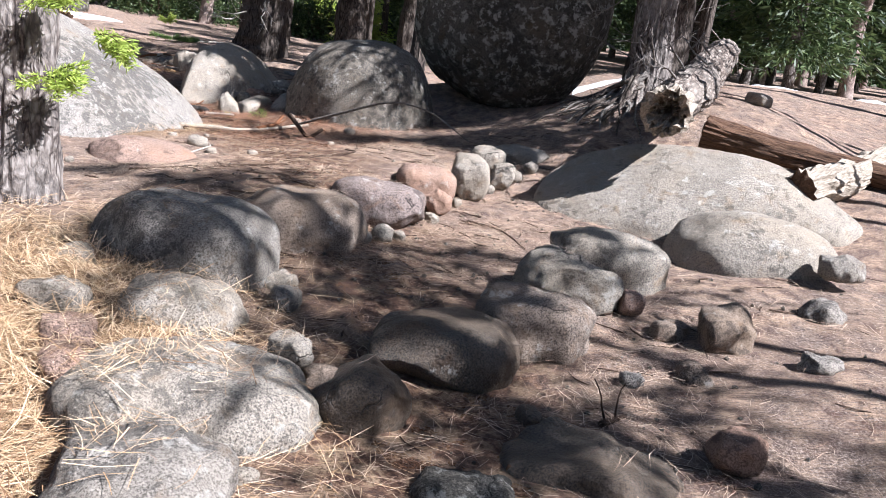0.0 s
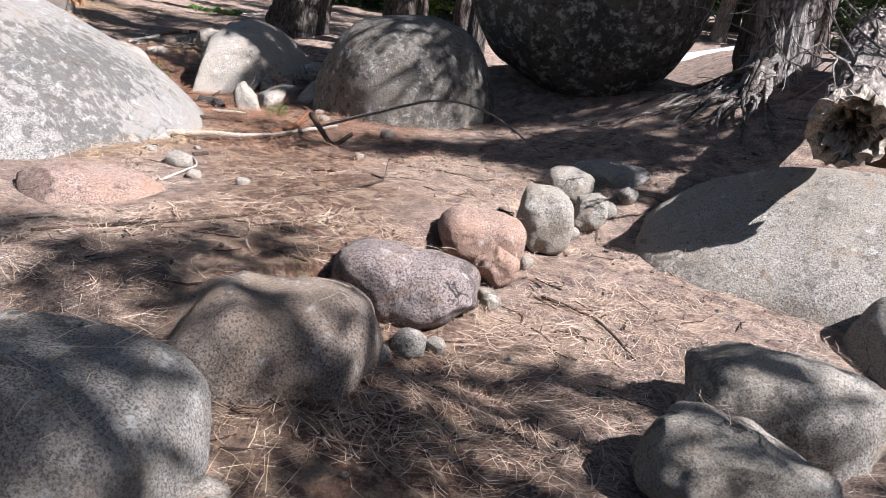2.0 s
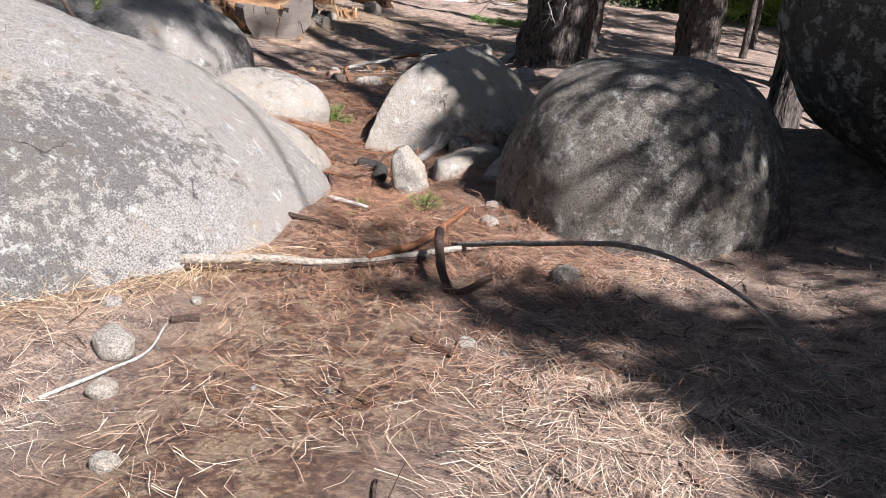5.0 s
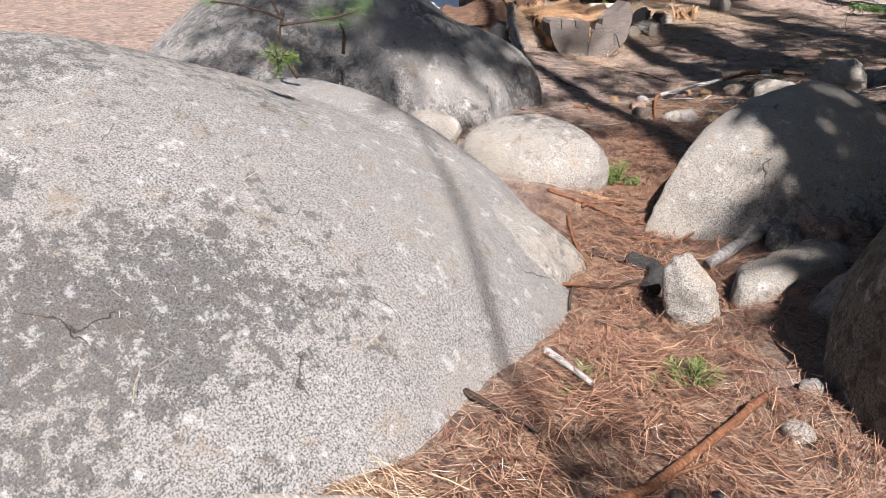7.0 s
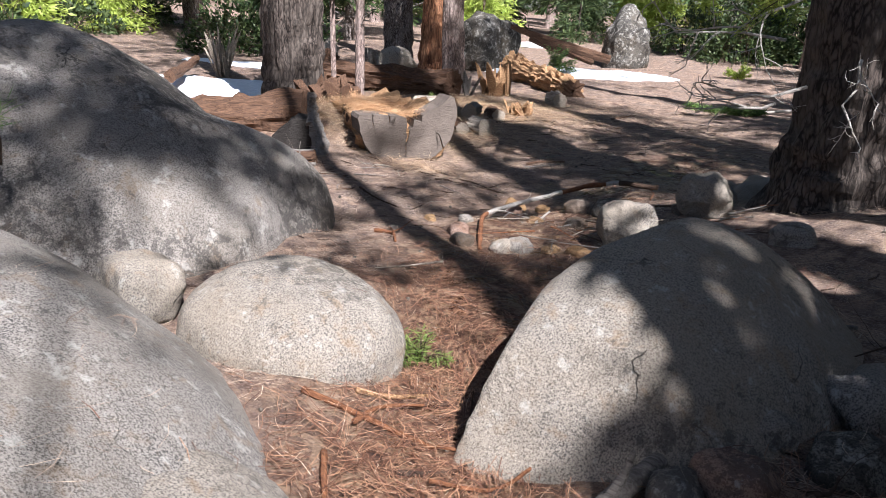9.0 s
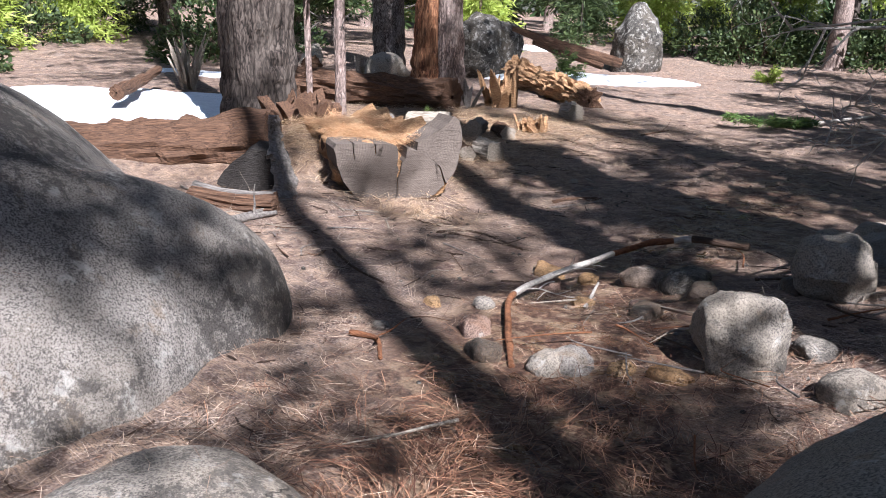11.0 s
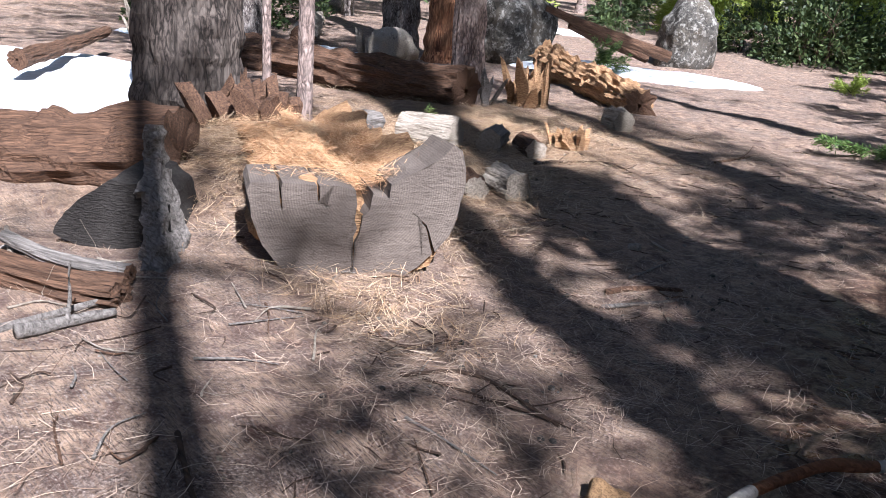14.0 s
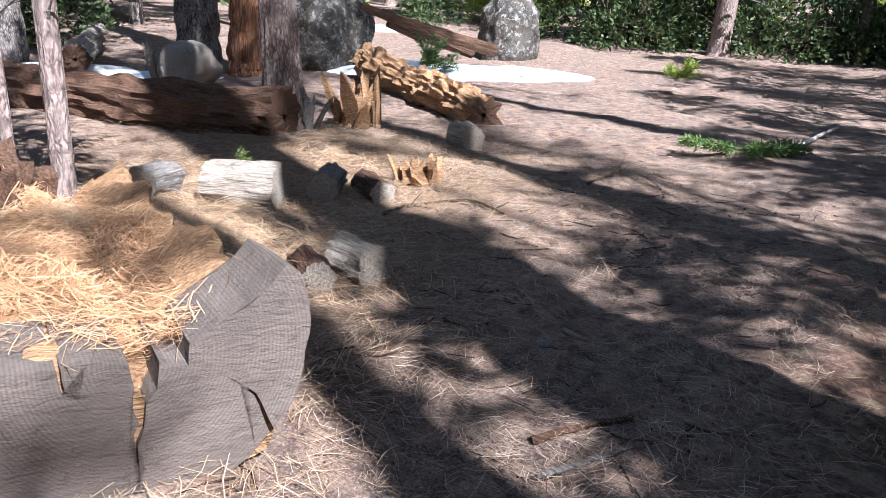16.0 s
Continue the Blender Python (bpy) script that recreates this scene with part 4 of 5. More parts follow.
# ---------------------------------------------------------------- snow
def snow(label, x, y, rx, ry, turn, seed, thick=0.10):
    rr, aa = np.meshgrid(np.linspace(0, 1, 22), np.linspace(0, 2 * math.pi, 97)[:-1], indexing="ij")
    edge = 1 + 0.30 * vnoise(np.stack([np.cos(aa.ravel()) * 1.8, np.sin(aa.ravel()) * 1.8, aa.ravel() * 0 + seed], 1), seed).reshape(aa.shape)
    lx, ly = rr * edge * np.cos(aa) * rx, rr * edge * np.sin(aa) * ry
    ct, st = math.cos(turn), math.sin(turn)
    wx, wy = x + lx * ct - ly * st, y + lx * st + ly * ct
    wz = ground_z(wx, wy) + thick * (1 - rr ** 6) - 0.02 + 0.02 * vnoise(np.stack([wx.ravel() * 3, wy.ravel() * 3, wx.ravel() * 0], 1), seed).reshape(wx.shape)
    i = np.arange(22 * 96).reshape(22, 96)
    j = np.roll(i, -1, 1)
    f = np.stack([i[:-1], i[1:], j[1:], j[:-1]], -1).reshape(-1, 4)
    ob = part("snow_patch", mesh_of("snow_patch", np.stack([wx, wy, wz], -1).reshape(-1, 3), f, True), SNOW)
    return tagged(ob, label, "snow")


snow("melting patch of old snow behind the pine", -15.6, 16.3, 3.4, 1.9, 0.35, 1, 0.14)
snow("long patch of old snow in the woods", -18.8, 21.8, 2.4, 1.0, 0.75, 2)
snow("patch of bright snow beyond the fallen log", -14.6, 27.4, 2.6, 1.5, 0.5, 3, 0.14)
snow("strip of snow far up the slope", -22.0, 35.5, 2.6, 1.0, 0.4, 4)
snow("strip of snow beyond the bank", 8.5, 19.0, 2.4, 1.2, 0.2, 5)
snow("strip of snow beyond the bank", 4.2, 22.0, 2.0, 0.9, -0.2, 6)


# ---------------------------------------------------------------- fallen wood
def log(name, label, a, b, r0, r1, material, seed=0, sides=40, wobble=0.12, ridge=0.16, category="log", end=None, open_start=False):
    """A fallen stem from a to b, with its two ragged ends."""
    a, b = Vector(a), Vector(b)
    ln = (b - a).length
    t = thing(name, *a, label, category)
    t.matrix_basis = Matrix.Translation(a) @ (b - a).to_track_quat("X", "Z").to_matrix().to_4x4()
    n = max(14, int(ln / 0.07))
    s = np.linspace(0, ln, n)
    pts = np.stack([s, 0.05 * fbm(np.stack([s * 0.8, s * 0, s * 0], 1), 2, seed + 2), -0.03 * np.sin(s / ln * math.pi)], 1)
    v, f = tube(pts, np.linspace(r0, r1, n) * (1 + 0.10 * fbm(np.stack([s * 1.4, s * 0, s * 0], 1), 3, seed)), sides, wobble, seed, False, ridge)
    stem = part("trunk", mesh_of("trunk", v, f, False), material, t)
    for k, way in ((0, -1), (n - 1, 1))[int(open_start):]:
        rim = v[k * sides:(k + 1) * sides]
        mid = rim.mean(0)
        rings = [rim] + [mid + (rim - mid) * q + np.array([way, 0, 0]) * 0.022 * fbm(rim * 14 + q * 5, 2, seed + k)[:, None] for q in (0.75, 0.45, 0.12)]
        ii = np.arange(sides)
        jj = (ii + 1) % sides
        ff = np.concatenate([np.stack([m * sides + ii, m * sides + jj, (m + 1) * sides + jj, (m + 1) * sides + ii], 1) for m in range(3)])
        part("broken_end", mesh_of("broken_end", np.concatenate(rings), ff if way > 0 else ff[:, ::-1]), end or WOOD_BROWN, stem)
    return t


def stick(label, points, r0, r1, material, seed=0, name="branch", forks=0, category="branch"):
    pts = bend(points, 8 * len(points))
    pts = pts + 0.25 * r0 * np.stack([fbm(pts * 6 + k, 2, seed + k) for k in range(3)], 1)
    v, f = tube(pts, np.linspace(r0, r1, len(pts)), 10, 0.15, seed)
    ob = part(name, mesh_of(name, v, f, True), material)
    rng = np.random.default_rng(seed + 4)
    for k in range(forks):
        i = int(rng.integers(2, len(pts) - 2))
        out = []
        fork(pts[i], pts[i + 1] - pts[i] + rng.normal(scale=0.02, size=3) + np.array([0, 0, 0.01]), rng.uniform(0.12, 0.3), r1 * 0.6, 0, rng, out)
        v, f = joined(out)
        part("twig", mesh_of("twig", v, f, True), material, ob)
    return tagged(ob, label, category)


hollow = log("fallen_log", "weathered fallen log with a hollow rotten end", (1.58, 6.50, 1.18), (3.0, 10.2, 1.75), 0.185, 0.21, BARK_LOG, 1, open_start=True)
# the pale jagged rim and the rotten heart of the hollow end
ring = np.linspace(0, 2 * math.pi, 41)[:-1]
verts, faces = [], []
profile = [(0.192, 0.08), (0.200, -0.05), (0.190, -0.09), (0.165, -0.10), (0.140, -0.06), (0.125, -0.08), (0.105, -0.02), (0.080, 0.06), (0.060, 0.03), (0.03, 0.12), (0.004, 0.14)]
for k, (rad, dep) in enumerate(profile):
    q = np.stack([np.cos(ring) * 3.3, np.sin(ring) * 3.3, ring * 0 + k * 0.9], 1)
    jag = 0.035 * vnoise(q, 6) + 0.035 * vnoise(q * 2.7, 8)
    rr = rad * (1 + 0.18 * vnoise(q * 1.9, 9))
    verts += list(np.stack([dep + jag * (1.2 if k < 4 else 2.2), rr * np.cos(ring), rr * np.sin(ring)], 1))
for k in range(len(profile) - 1):
    for m in range(40):
        faces.append((k * 40 + m, k * 40 + (m + 1) % 40, (k + 1) * 40 + (m + 1) % 40, (k + 1) * 40 + m))
part("hollow_rim", mesh_of("hollow_rim", verts, faces), WOOD_PALE, hollow, "pale jagged hollow end of rotten wood")
part("limb", twigs(41, [(0.6, 0.05, 0.15), (1.3, 0.1, 0.15), (1.8, -0.05, 0.15), (1.0, 0.1, 0.15), (2.4, 0, 0.18)], (-0.2, 0.3, 0.8), 0.5, 0.012, 2), WOOD_GREY, hollow)["kind"] = "stuff"
log("fallen_log", "short rotten log lying on the bank", (2.75, 6.45, 0.72), (4.3, 8.3, 0.95), 0.16, 0.15, WOOD_PALE, 2, wobble=0.3)
log("fallen_log", "grey log behind the slab", (2.3, 7.9, 0.98), (4.0, 7.3, 0.85), 0.14, 0.11, WOOD_BROWN, 7)
log("fallen_log", "massive rotten brown log below the pine", (-10.1, 15.45, 0.42), (-12.7, 13.3, 0.08), 0.31, 0.30, WOOD_BROWN, 3, wobble=0.14, ridge=0.16)
log("fallen_log", "long grey-brown log lying behind the trees", (-12.2, 20.3, 0.40), (-16.2, 19.6, 0.42), 0.27, 0.24, WOOD_BROWN, 4, ridge=0.28)
log("fallen_log", "crumbling orange log beside the snow", (-11.0, 22.4, 0.36), (-15.0, 25.4, 0.5), 0.20, 0.27, WOOD_ROTTEN, 5, wobble=0.22, ridge=0.35)
log("fallen_log", "bleached log lying in the far woods", (-17.0, 21.2, 0.55), (-21.5, 25.0, 0.6), 0.20, 0.16, WOOD_PALE, 8)
log("fallen_log", "pale log lying on the snow", (-14.2, 15.8, 0.52), (-17.2, 18.0, 0.55), 0.09, 0.07, WOOD_BROWN, 9)
log("root_mass", "tangled roots and fallen trunks by the distant boulder", (-16.0, 27.4, 1.1), (-14.9, 28.9, 0.5), 0.14, 0.09, WOOD_BROWN, 10, category="roots")
log("fallen_log", "grey splintered trunk beside the distant boulder", (-16.2, 26.8, 1.35), (-14.4, 28.9, 0.6), 0.07, 0.12, WOOD_BROWN, 12)
log("wood_chunk", "broken piece of rotten log", (-8.55, 14.32, 0.25), (-9.15, 13.95, 0.27), 0.075, 0.085, WOOD_BROWN, 11, ridge=0.3, category="log")
log("wood_chunk", "rotten plank of wood on the litter", (-8.7, 14.45, 0.28), (-9.4, 14.15, 0.30), 0.04, 0.03, WOOD_GREY, 13, category="log")


def cut_wood():
    """Grey weathered end grain: growth rings and radial cracks."""
    m, nt, bs = mat("wood_sawn_face")
    co = place(nt, kind="Object", shift=(0.0, 0.0, -0.50))
    sep = nt.nodes.new("ShaderNodeSeparateXYZ")
    nt.links.new(co, sep.inputs[0])
    flat_co = nt.nodes.new("ShaderNodeCombineXYZ")
    nt.links.new(sep.outputs[0], flat_co.inputs[0])
    nt.links.new(sep.outputs[2], flat_co.inputs[2])
    wave = node(nt, "ShaderNodeTexWave", Scale=24.0, Distortion=3.0, Detail=4.0)
    wave.wave_type, wave.rings_direction = "RINGS", "SPHERICAL"
    nt.links.new(flat_co.outputs[0], wave.inputs["Vector"])
    base = ramp(nt, wave.outputs[0], [(0.0, (0.132, 0.105, 0.086)), (0.5, (0.152, 0.122, 0.10)), (1.0, (0.17, 0.138, 0.112))])
    base = mix(nt, ramp(nt, noise_at(nt, co, 5, 5, 0.6), [(0.4, 0), (0.65, 0.6)]), base, (0.10, 0.080, 0.066))
    chips = noise_at(nt, place(nt, (4, 8, 11), kind="Object"), 3.0, 8, 0.75, 0.5)
    base = mix(nt, ramp(nt, chips, [(0.36, 0.7), (0.46, 0)]), base, (0.07, 0.055, 0.045))
    nt.links.new(base, bs.inputs["Base Color"])
    bs.inputs["Roughness"].default_value = 0.9
    bs.inputs["Specular IOR Level"].default_value = 0.15
    first = bump(nt, bs, wave.outputs[0], 0.04, 0.003)
    bump(nt, bs, chips, 0.8, 0.02, first)
    return m


CUT = cut_wood()


def slab_mesh(outline, depth, seed=0, shrink=0.9, rough=0.012, steps=5):
    """A closed outline in x and z, drawn back along +y with a ragged skin."""
    p = np.array(outline, float)
    n = len(p)
    dense = []
    for k in range(n):
        a, b = p[k], p[(k + 1) % n]
        m = max(1, int(np.linalg.norm(b - a) / 0.03))
        for s in range(m):
            dense.append(a + (b - a) * s / m)
    p = np.array(dense)
    n = len(p)
    mid = p.mean(0)
    bm = bmesh.new()
    rings = []
    for s in range(steps + 1):
        u = s / steps
        q = mid + (p - mid) * (1 - (1 - shrink) * u)
        jit = rough * fbm(np.stack([p[:, 0] * 9, p[:, 1] * 9, np.full(n, u * 6 * depth)], 1), 3, seed)
        out = (p - mid) / (np.linalg.norm(p - mid, axis=1)[:, None] + 1e-6)
        q = q + out * jit[:, None]
        rings.append([bm.verts.new((x, u * depth, z)) for x, z in q])
    for s in range(steps):
        for k in range(n):
            bm.faces.new((rings[s][k], rings[s + 1][k], rings[s + 1][(k + 1) % n], rings[s][(k + 1) % n]))
    bm.faces.new(rings[0])
    bm.faces.new(rings[-1][::-1])
    bmesh.ops.triangulate(bm, faces=[f for f in bm.faces if len(f.verts) > 4])
    bmesh.ops.recalc_face_normals(bm, faces=bm.faces)
    return bm


FACE = pose(-8.43, 15.49, 0.10, 0, 0, 62)      # local x runs along the sawn face, y into the log
sawn = thing("sawn_log", 0, 0, 0, "old sawn log with a cracked grey cut face, top rotted away", "log")
sawn.matrix_basis = FACE
left_half = [(-0.55, 0.49), (-0.53, 0.53), (-0.40, 0.54), (-0.394, 0.50), (-0.38, 0.40), (-0.335, 0.25), (-0.37, 0.40), (-0.384, 0.50), (-0.38, 0.535), (-0.24, 0.53), (-0.21, 0.525), (-0.205, 0.44), (-0.16, 0.41), (-0.195, 0.45), (-0.198, 0.525), (-0.10, 0.52), (-0.01, 0.50), (0.0, 0.43), (-0.02, 0.36), (0.0, 0.30), (-0.025, 0.22), (-0.005, 0.14), (-0.02, 0.07), (-0.01, 0.0), (-0.15, -0.02), (-0.28, 0.02), (-0.39, 0.10), (-0.47, 0.22), (-0.53, 0.36)]
right_half = [(0.0, 0.0), (-0.005, 0.07), (0.012, 0.14), (-0.006, 0.22), (0.025, 0.30), (0.03, 0.36), (0.06, 0.40), (0.075, 0.49), (0.10, 0.47), (0.16, 0.46), (0.17, 0.53), (0.28, 0.595), (0.36, 0.63), (0.43, 0.69), (0.48, 0.745), (0.53, 0.72), (0.555, 0.62), (0.56, 0.50), (0.54, 0.38), (0.50, 0.26), (0.43, 0.17), (0.40, 0.25), (0.37, 0.32), (0.24, 0.43), (0.365, 0.31), (0.39, 0.24), (0.415, 0.16), (0.34, 0.08), (0.20, 0.02)]
part("cut_face", slab_mesh(left_half, 0.42, 1, 0.97, 0.006), CUT, sawn)
part("cut_face", slab_mesh(right_half, 0.38, 2, 0.96, 0.006), CUT, sawn)
body = [(-0.50, 0.30), (-0.46, 0.42), (-0.3, 0.47), (-0.1, 0.45), (0.05, 0.34), (0.16, 0.41), (0.32, 0.52), (0.45, 0.58), (0.50, 0.52), (0.51, 0.35), (0.42, 0.12), (0.25, 0.0), (-0.28, 0.0), (-0.43, 0.15)]
bm = slab_mesh(body, 2.5, 3, 0.80, 0.075, 36)
bmesh.ops.translate(bm, verts=bm.verts, vec=(0, 0.03, 0.03))
part("rotten_heart", bm, WOOD_ROTTEN, sawn, "crumbling orange rotten wood")
# bark shards standing along the log's far side
for k, (lx, ly, ln) in enumerate([(0.46, 0.50, 0.6), (0.42, 1.0, 0.7), (-0.44, 0.5, 0.6), (-0.40, 1.1, 0.6)]):
    bm = slab_mesh([(-0.03, 0.30), (-0.02, 0.50 - 0.04 * k), (0.0, 0.54 - 0.05 * k), (0.03, 0.48), (0.03, 0.30)], ln, 20 + k, 0.7, 0.025, 8)
    bmesh.ops.translate(bm, verts=bm.verts, vec=(lx, ly, 0))
    part("bark_shard", bm, WOOD_BROWN, sawn)

wedge = thing("log_wedge", 0, 0, 0, "near-black triangular block of sawn wood", "log")
wedge.matrix_basis = pose(-9.22, 14.62, 0.16, 0, 0, 48)
part("block", slab_mesh([(-0.34, 0.10), (-0.30, 0.17), (-0.05, 0.40), (0.12, 0.38), (0.22, 0.28), (0.26, 0.05), (0.20, -0.04), (-0.15, 0.0)], 0.7, 5, 0.85, 0.02), WOOD_BLACK, wedge)
gnarl = thing("root", -8.98, 14.78, 0.14, "gnarled grey root standing beside the wedge", "root")
for k, (p0, p1, p2, r0, r1) in enumerate([((0.17, -0.16, 0.02), (0.02, -0.10, 0.20), (-0.16, -0.02, 0.40), 0.075, 0.055), ((-0.14, -0.04, 0.34), (-0.24, 0.02, 0.50), (-0.27, 0.04, 0.68), 0.065, 0.05), ((0.0, 0.02, -0.02), (-0.12, 0.06, 0.20), (-0.24, 0.06, 0.45), 0.06, 0.04)]):
    pts = bend([p0, p1, p2], 22)
    v, f = tube(pts, np.linspace(r0, r1, len(pts)) * (1 + 0.25 * fbm(pts * 7 + k, 3, k)), 22, 0.35, 50 + k, True, 0.35)
    part("strand", mesh_of("strand", v, f), WOOD_GREY, gnarl)


def stump(label, x, y, w, h, seed, material, turn=0):
    """A splintered stump: a ring of ragged upright splinters round a heart."""
    rng = np.random.default_rng(seed)
    t = thing("stump", x, y, float(ground_z(x, y)) - 0.03, label, "stump", rz=turn)
    for k in range(26):
        a = rng.uniform(0, 2 * math.pi)
        r = w / 2 * rng.uniform(0.3, 1.0)
        hh = h * rng.uniform(0.5, 1.1)
        s = w * rng.uniform(0.05, 0.14)
        bm = slab_mesh([(-s, 0), (-s * 0.8, hh * 0.7), (-s * 0.2, hh), (s * 0.4, hh * 0.8), (s, hh * 0.5), (s, 0)], s, seed + k, 0.8, 0.02, 4)
        bmesh.ops.rotate(bm, verts=bm.verts, matrix=Matrix.Rotation(a + 1.57, 3, "Z") @ Matrix.Rotation(rng.normal() * 0.28, 3, "X") @ Matrix.Rotation(rng.normal() * 0.28, 3, "Y"))
        bmesh.ops.translate(bm, verts=bm.verts, vec=(r * math.cos(a), r * math.sin(a), 0))
        part("splinter", bm, material, t)
    return t


def chunk(label, x, y, length, r, turn, seed, material=None):
    t = thing("log_piece", x, y, float(ground_z(x, y)) + r * 0.75, label, "log", "cut log pieces", turn)
    pts = np.stack([np.linspace(0, length, 8), np.zeros(8), np.zeros(8)], 1)
    v, f = tube(pts, np.full(8, r), 24, 0.18, seed, False, 0.2)
    skin = part("bark", mesh_of("bark", v, f), material or WOOD_GREY, t)
    ends = []
    for k, s in ((0, -1), (7, 1)):
        ringv = v[k * 24:(k + 1) * 24]
        ends.append((np.concatenate([ringv, ringv.mean(0)[None] + [[0.004 * s, 0, 0]]]), np.array([[24, (i + 2) % 24, i + 1, i][::1] if s < 0 else [24, i, i + 1, (i + 2) % 24] for i in range(0, 24, 2)])))
    for ve, fe in ends:
        part("cut_end", mesh_of("cut_end", ve, fe), WOOD_PALE, skin, "pale cut end")
    return t


stump("splintered orange stump in the needles", -10.1, 19.6, 0.42, 0.26, 1, WOOD_ROTTEN)
stump("tall rotten orange stump against the fir", -12.2, 21.5, 0.62, 0.75, 2, WOOD_ROTTEN)
stump("grey split slabs at the fir's foot", -12.45, 20.85, 0.35, 0.55, 3, WOOD_GREY)
stump("bleached broken stump on the snow", -16.6, 22.6, 0.7, 0.6, 4, WOOD_PALE)
stump("bleached snag leaning over the snow", -17.3, 18.7, 0.35, 1.1, 5, WOOD_PALE)
chunk("cut log piece with a pale end", -10.43, 18.3, 0.55, 0.17, 200, 1, WOOD_PALE)
chunk("cut log piece half hidden in needles", -10.3, 18.6, 0.45, 0.12, 120, 2)
chunk("dark cut log piece", -10.0, 18.95, 0.40, 0.10, 150, 3, WOOD_BROWN)
chunk("small cut log piece in the needles", -10.55, 21.3, 0.30, 0.14, 160, 4, WOOD_PALE)
chunk("short cut log beside the sawn log", -8.92, 17.38, 0.30, 0.12, 165, 5, WOOD_PALE)
chunk("dark cut log beside the sawn log", -9.05, 17.08, 0.26, 0.09, 150, 6, WOOD_BROWN)
chunk("weathered log piece in the shade", -11.3, 17.8, 0.3, 0.13, 100, 7)
stump("low rotten mound of wood at the pine's foot", -10.75, 16.35, 0.95, 0.42, 8, WOOD_BROWN)

# roots below the grey trunk on the bank
rng = np.random.default_rng(90)
for k in range(24):
    a = rng.uniform(2.6, 4.9)
    ln = rng.uniform(0.5, 1.35)
    sx, sy = 1.90 + rng.normal() * 0.08, 9.60 + rng.normal() * 0.08
    line = [(sx, sy, float(ground_z(sx, sy)) + rng.uniform(0.08, 0.28))]
    for s in (0.35, 0.7, 1.0):
        qx, qy = sx + math.cos(a) * ln * s + rng.normal() * 0.07, sy + math.sin(a) * ln * s * 0.8 + rng.normal() * 0.07
        line.append((qx, qy, float(ground_z(qx, qy)) + (0.06 * rng.uniform() + 0.015 if s < 1 else -0.02)))
    stick("weathered grey root reaching down the bank", line, rng.uniform(0.015, 0.045), 0.008, (BARK_LOG, WOOD_GREY, BARK_DARK)[k % 3], 60 + k, "root", 2, "root")


def down(points, lift=0.012):
    return [(x, y, float(ground_z(x, y)) + lift) for x, y in points]


stick("pale peeling branch lying across the path", down([(-2.86, 8.24), (-2.61, 8.59), (-2.28, 8.93), (-1.80, 9.6)], 0.04), 0.025, 0.015, WOOD_PALE, 1, forks=2)
stick("dark branch under the pale one", down([(-2.80, 8.22), (-2.4, 8.72), (-2.0, 9.25)], 0.025), 0.02, 0.012, TWIG_DARK, 2)
stick("broken branch with an orange fresh split", down([(-2.25, 8.98), (-2.15, 9.35), (-2.22, 10.10)], 0.06), 0.022, 0.016, TWIG_RED, 3, forks=3)
stick("dark hooked branch sticking up", [(-1.95, 9.22, 0.36), (-1.78, 8.95, 0.28), (-1.66, 8.90, 0.19), (-1.53, 9.03, 0.28)], 0.026, 0.018, TWIG_DARK, 4)
stick("long thin branch arching against the dome", [(-2.0, 9.5, 0.19), (-1.4, 9.15, 0.46), (-0.80, 8.80, 0.70), (-0.35, 8.66, 0.68), (0.1, 8.6, 0.44)], 0.016, 0.006, WOOD_GREY, 5, forks=3)
stick("thin bleached twig on the wet soil", down([(-2.35, 7.11), (-2.31, 7.37), (-2.32, 7.56), (-2.44, 7.77)]), 0.008, 0.004, TWIG_WHITE, 6)
stick("short dark stick on wet soil", down([(-2.45, 7.80), (-2.37, 7.89)]), 0.02, 0.018, TWIG_DARK, 7)
stick("short bark-covered stick in the mud", down([(-1.53, 8.30), (-1.42, 8.29), (-1.32, 8.26)]), 0.02, 0.015, WOOD_BROWN, 8)
stick("short bark-covered stick in the mud", down([(-1.52, 7.76), (-1.37, 7.72)]), 0.018, 0.014, WOOD_BROWN, 9)
stick("dark curved stub of rotten wood in the stream", down([(-3.74, 11.06), (-3.60, 11.10), (-3.50, 11.02), (-3.42, 10.86)], 0.05), 0.05, 0.055, WOOD_BLACK, 70, "wood_stub", category="wood")
for k, pts in enumerate([[(-4.23, 11.01), (-4.0, 10.84), (-3.77, 10.73)], [(-3.60, 10.57), (-3.56, 10.75), (-3.54, 10.92)], [(-4.35, 11.26), (-4.40, 11.45), (-4.37, 11.69)], [(-3.61, 10.36), (-3.60, 10.55), (-3.57, 10.69)], [(-3.58, 10.42), (-3.50, 10.32), (-3.42, 10.24)], [(-3.49, 11.05), (-3.47, 11.27)], [(-3.95, 11.3), (-3.75, 11.45), (-3.7, 11.7)], [(-3.3, 10.3), (-3.15, 10.42), (-3.2, 10.6)], [(-4.1, 11.5), (-3.9, 11.6)]]):
    stick("wet reddish stick lying in the stream", down(pts, 0.03), 0.013 - 0.0006 * k, 0.007, (TWIG_RED, TWIG_DARK, TWIG_RED)[k % 3], 71 + k, forks=k % 2)
stick("pale stick at the boulder's foot", down([(-3.06, 9.73), (-2.71, 9.65)], 0.03), 0.018, 0.012, TWIG_WHITE, 10)
stick("dark stick at the boulder's foot", down([(-2.98, 9.22), (-2.60, 9.27)], 0.03), 0.015, 0.008, TWIG_DARK, 11)
arm = thing("branch", 0, 0, 0, "long bare branch, bleached white and peeling orange, over the stream", "branch")
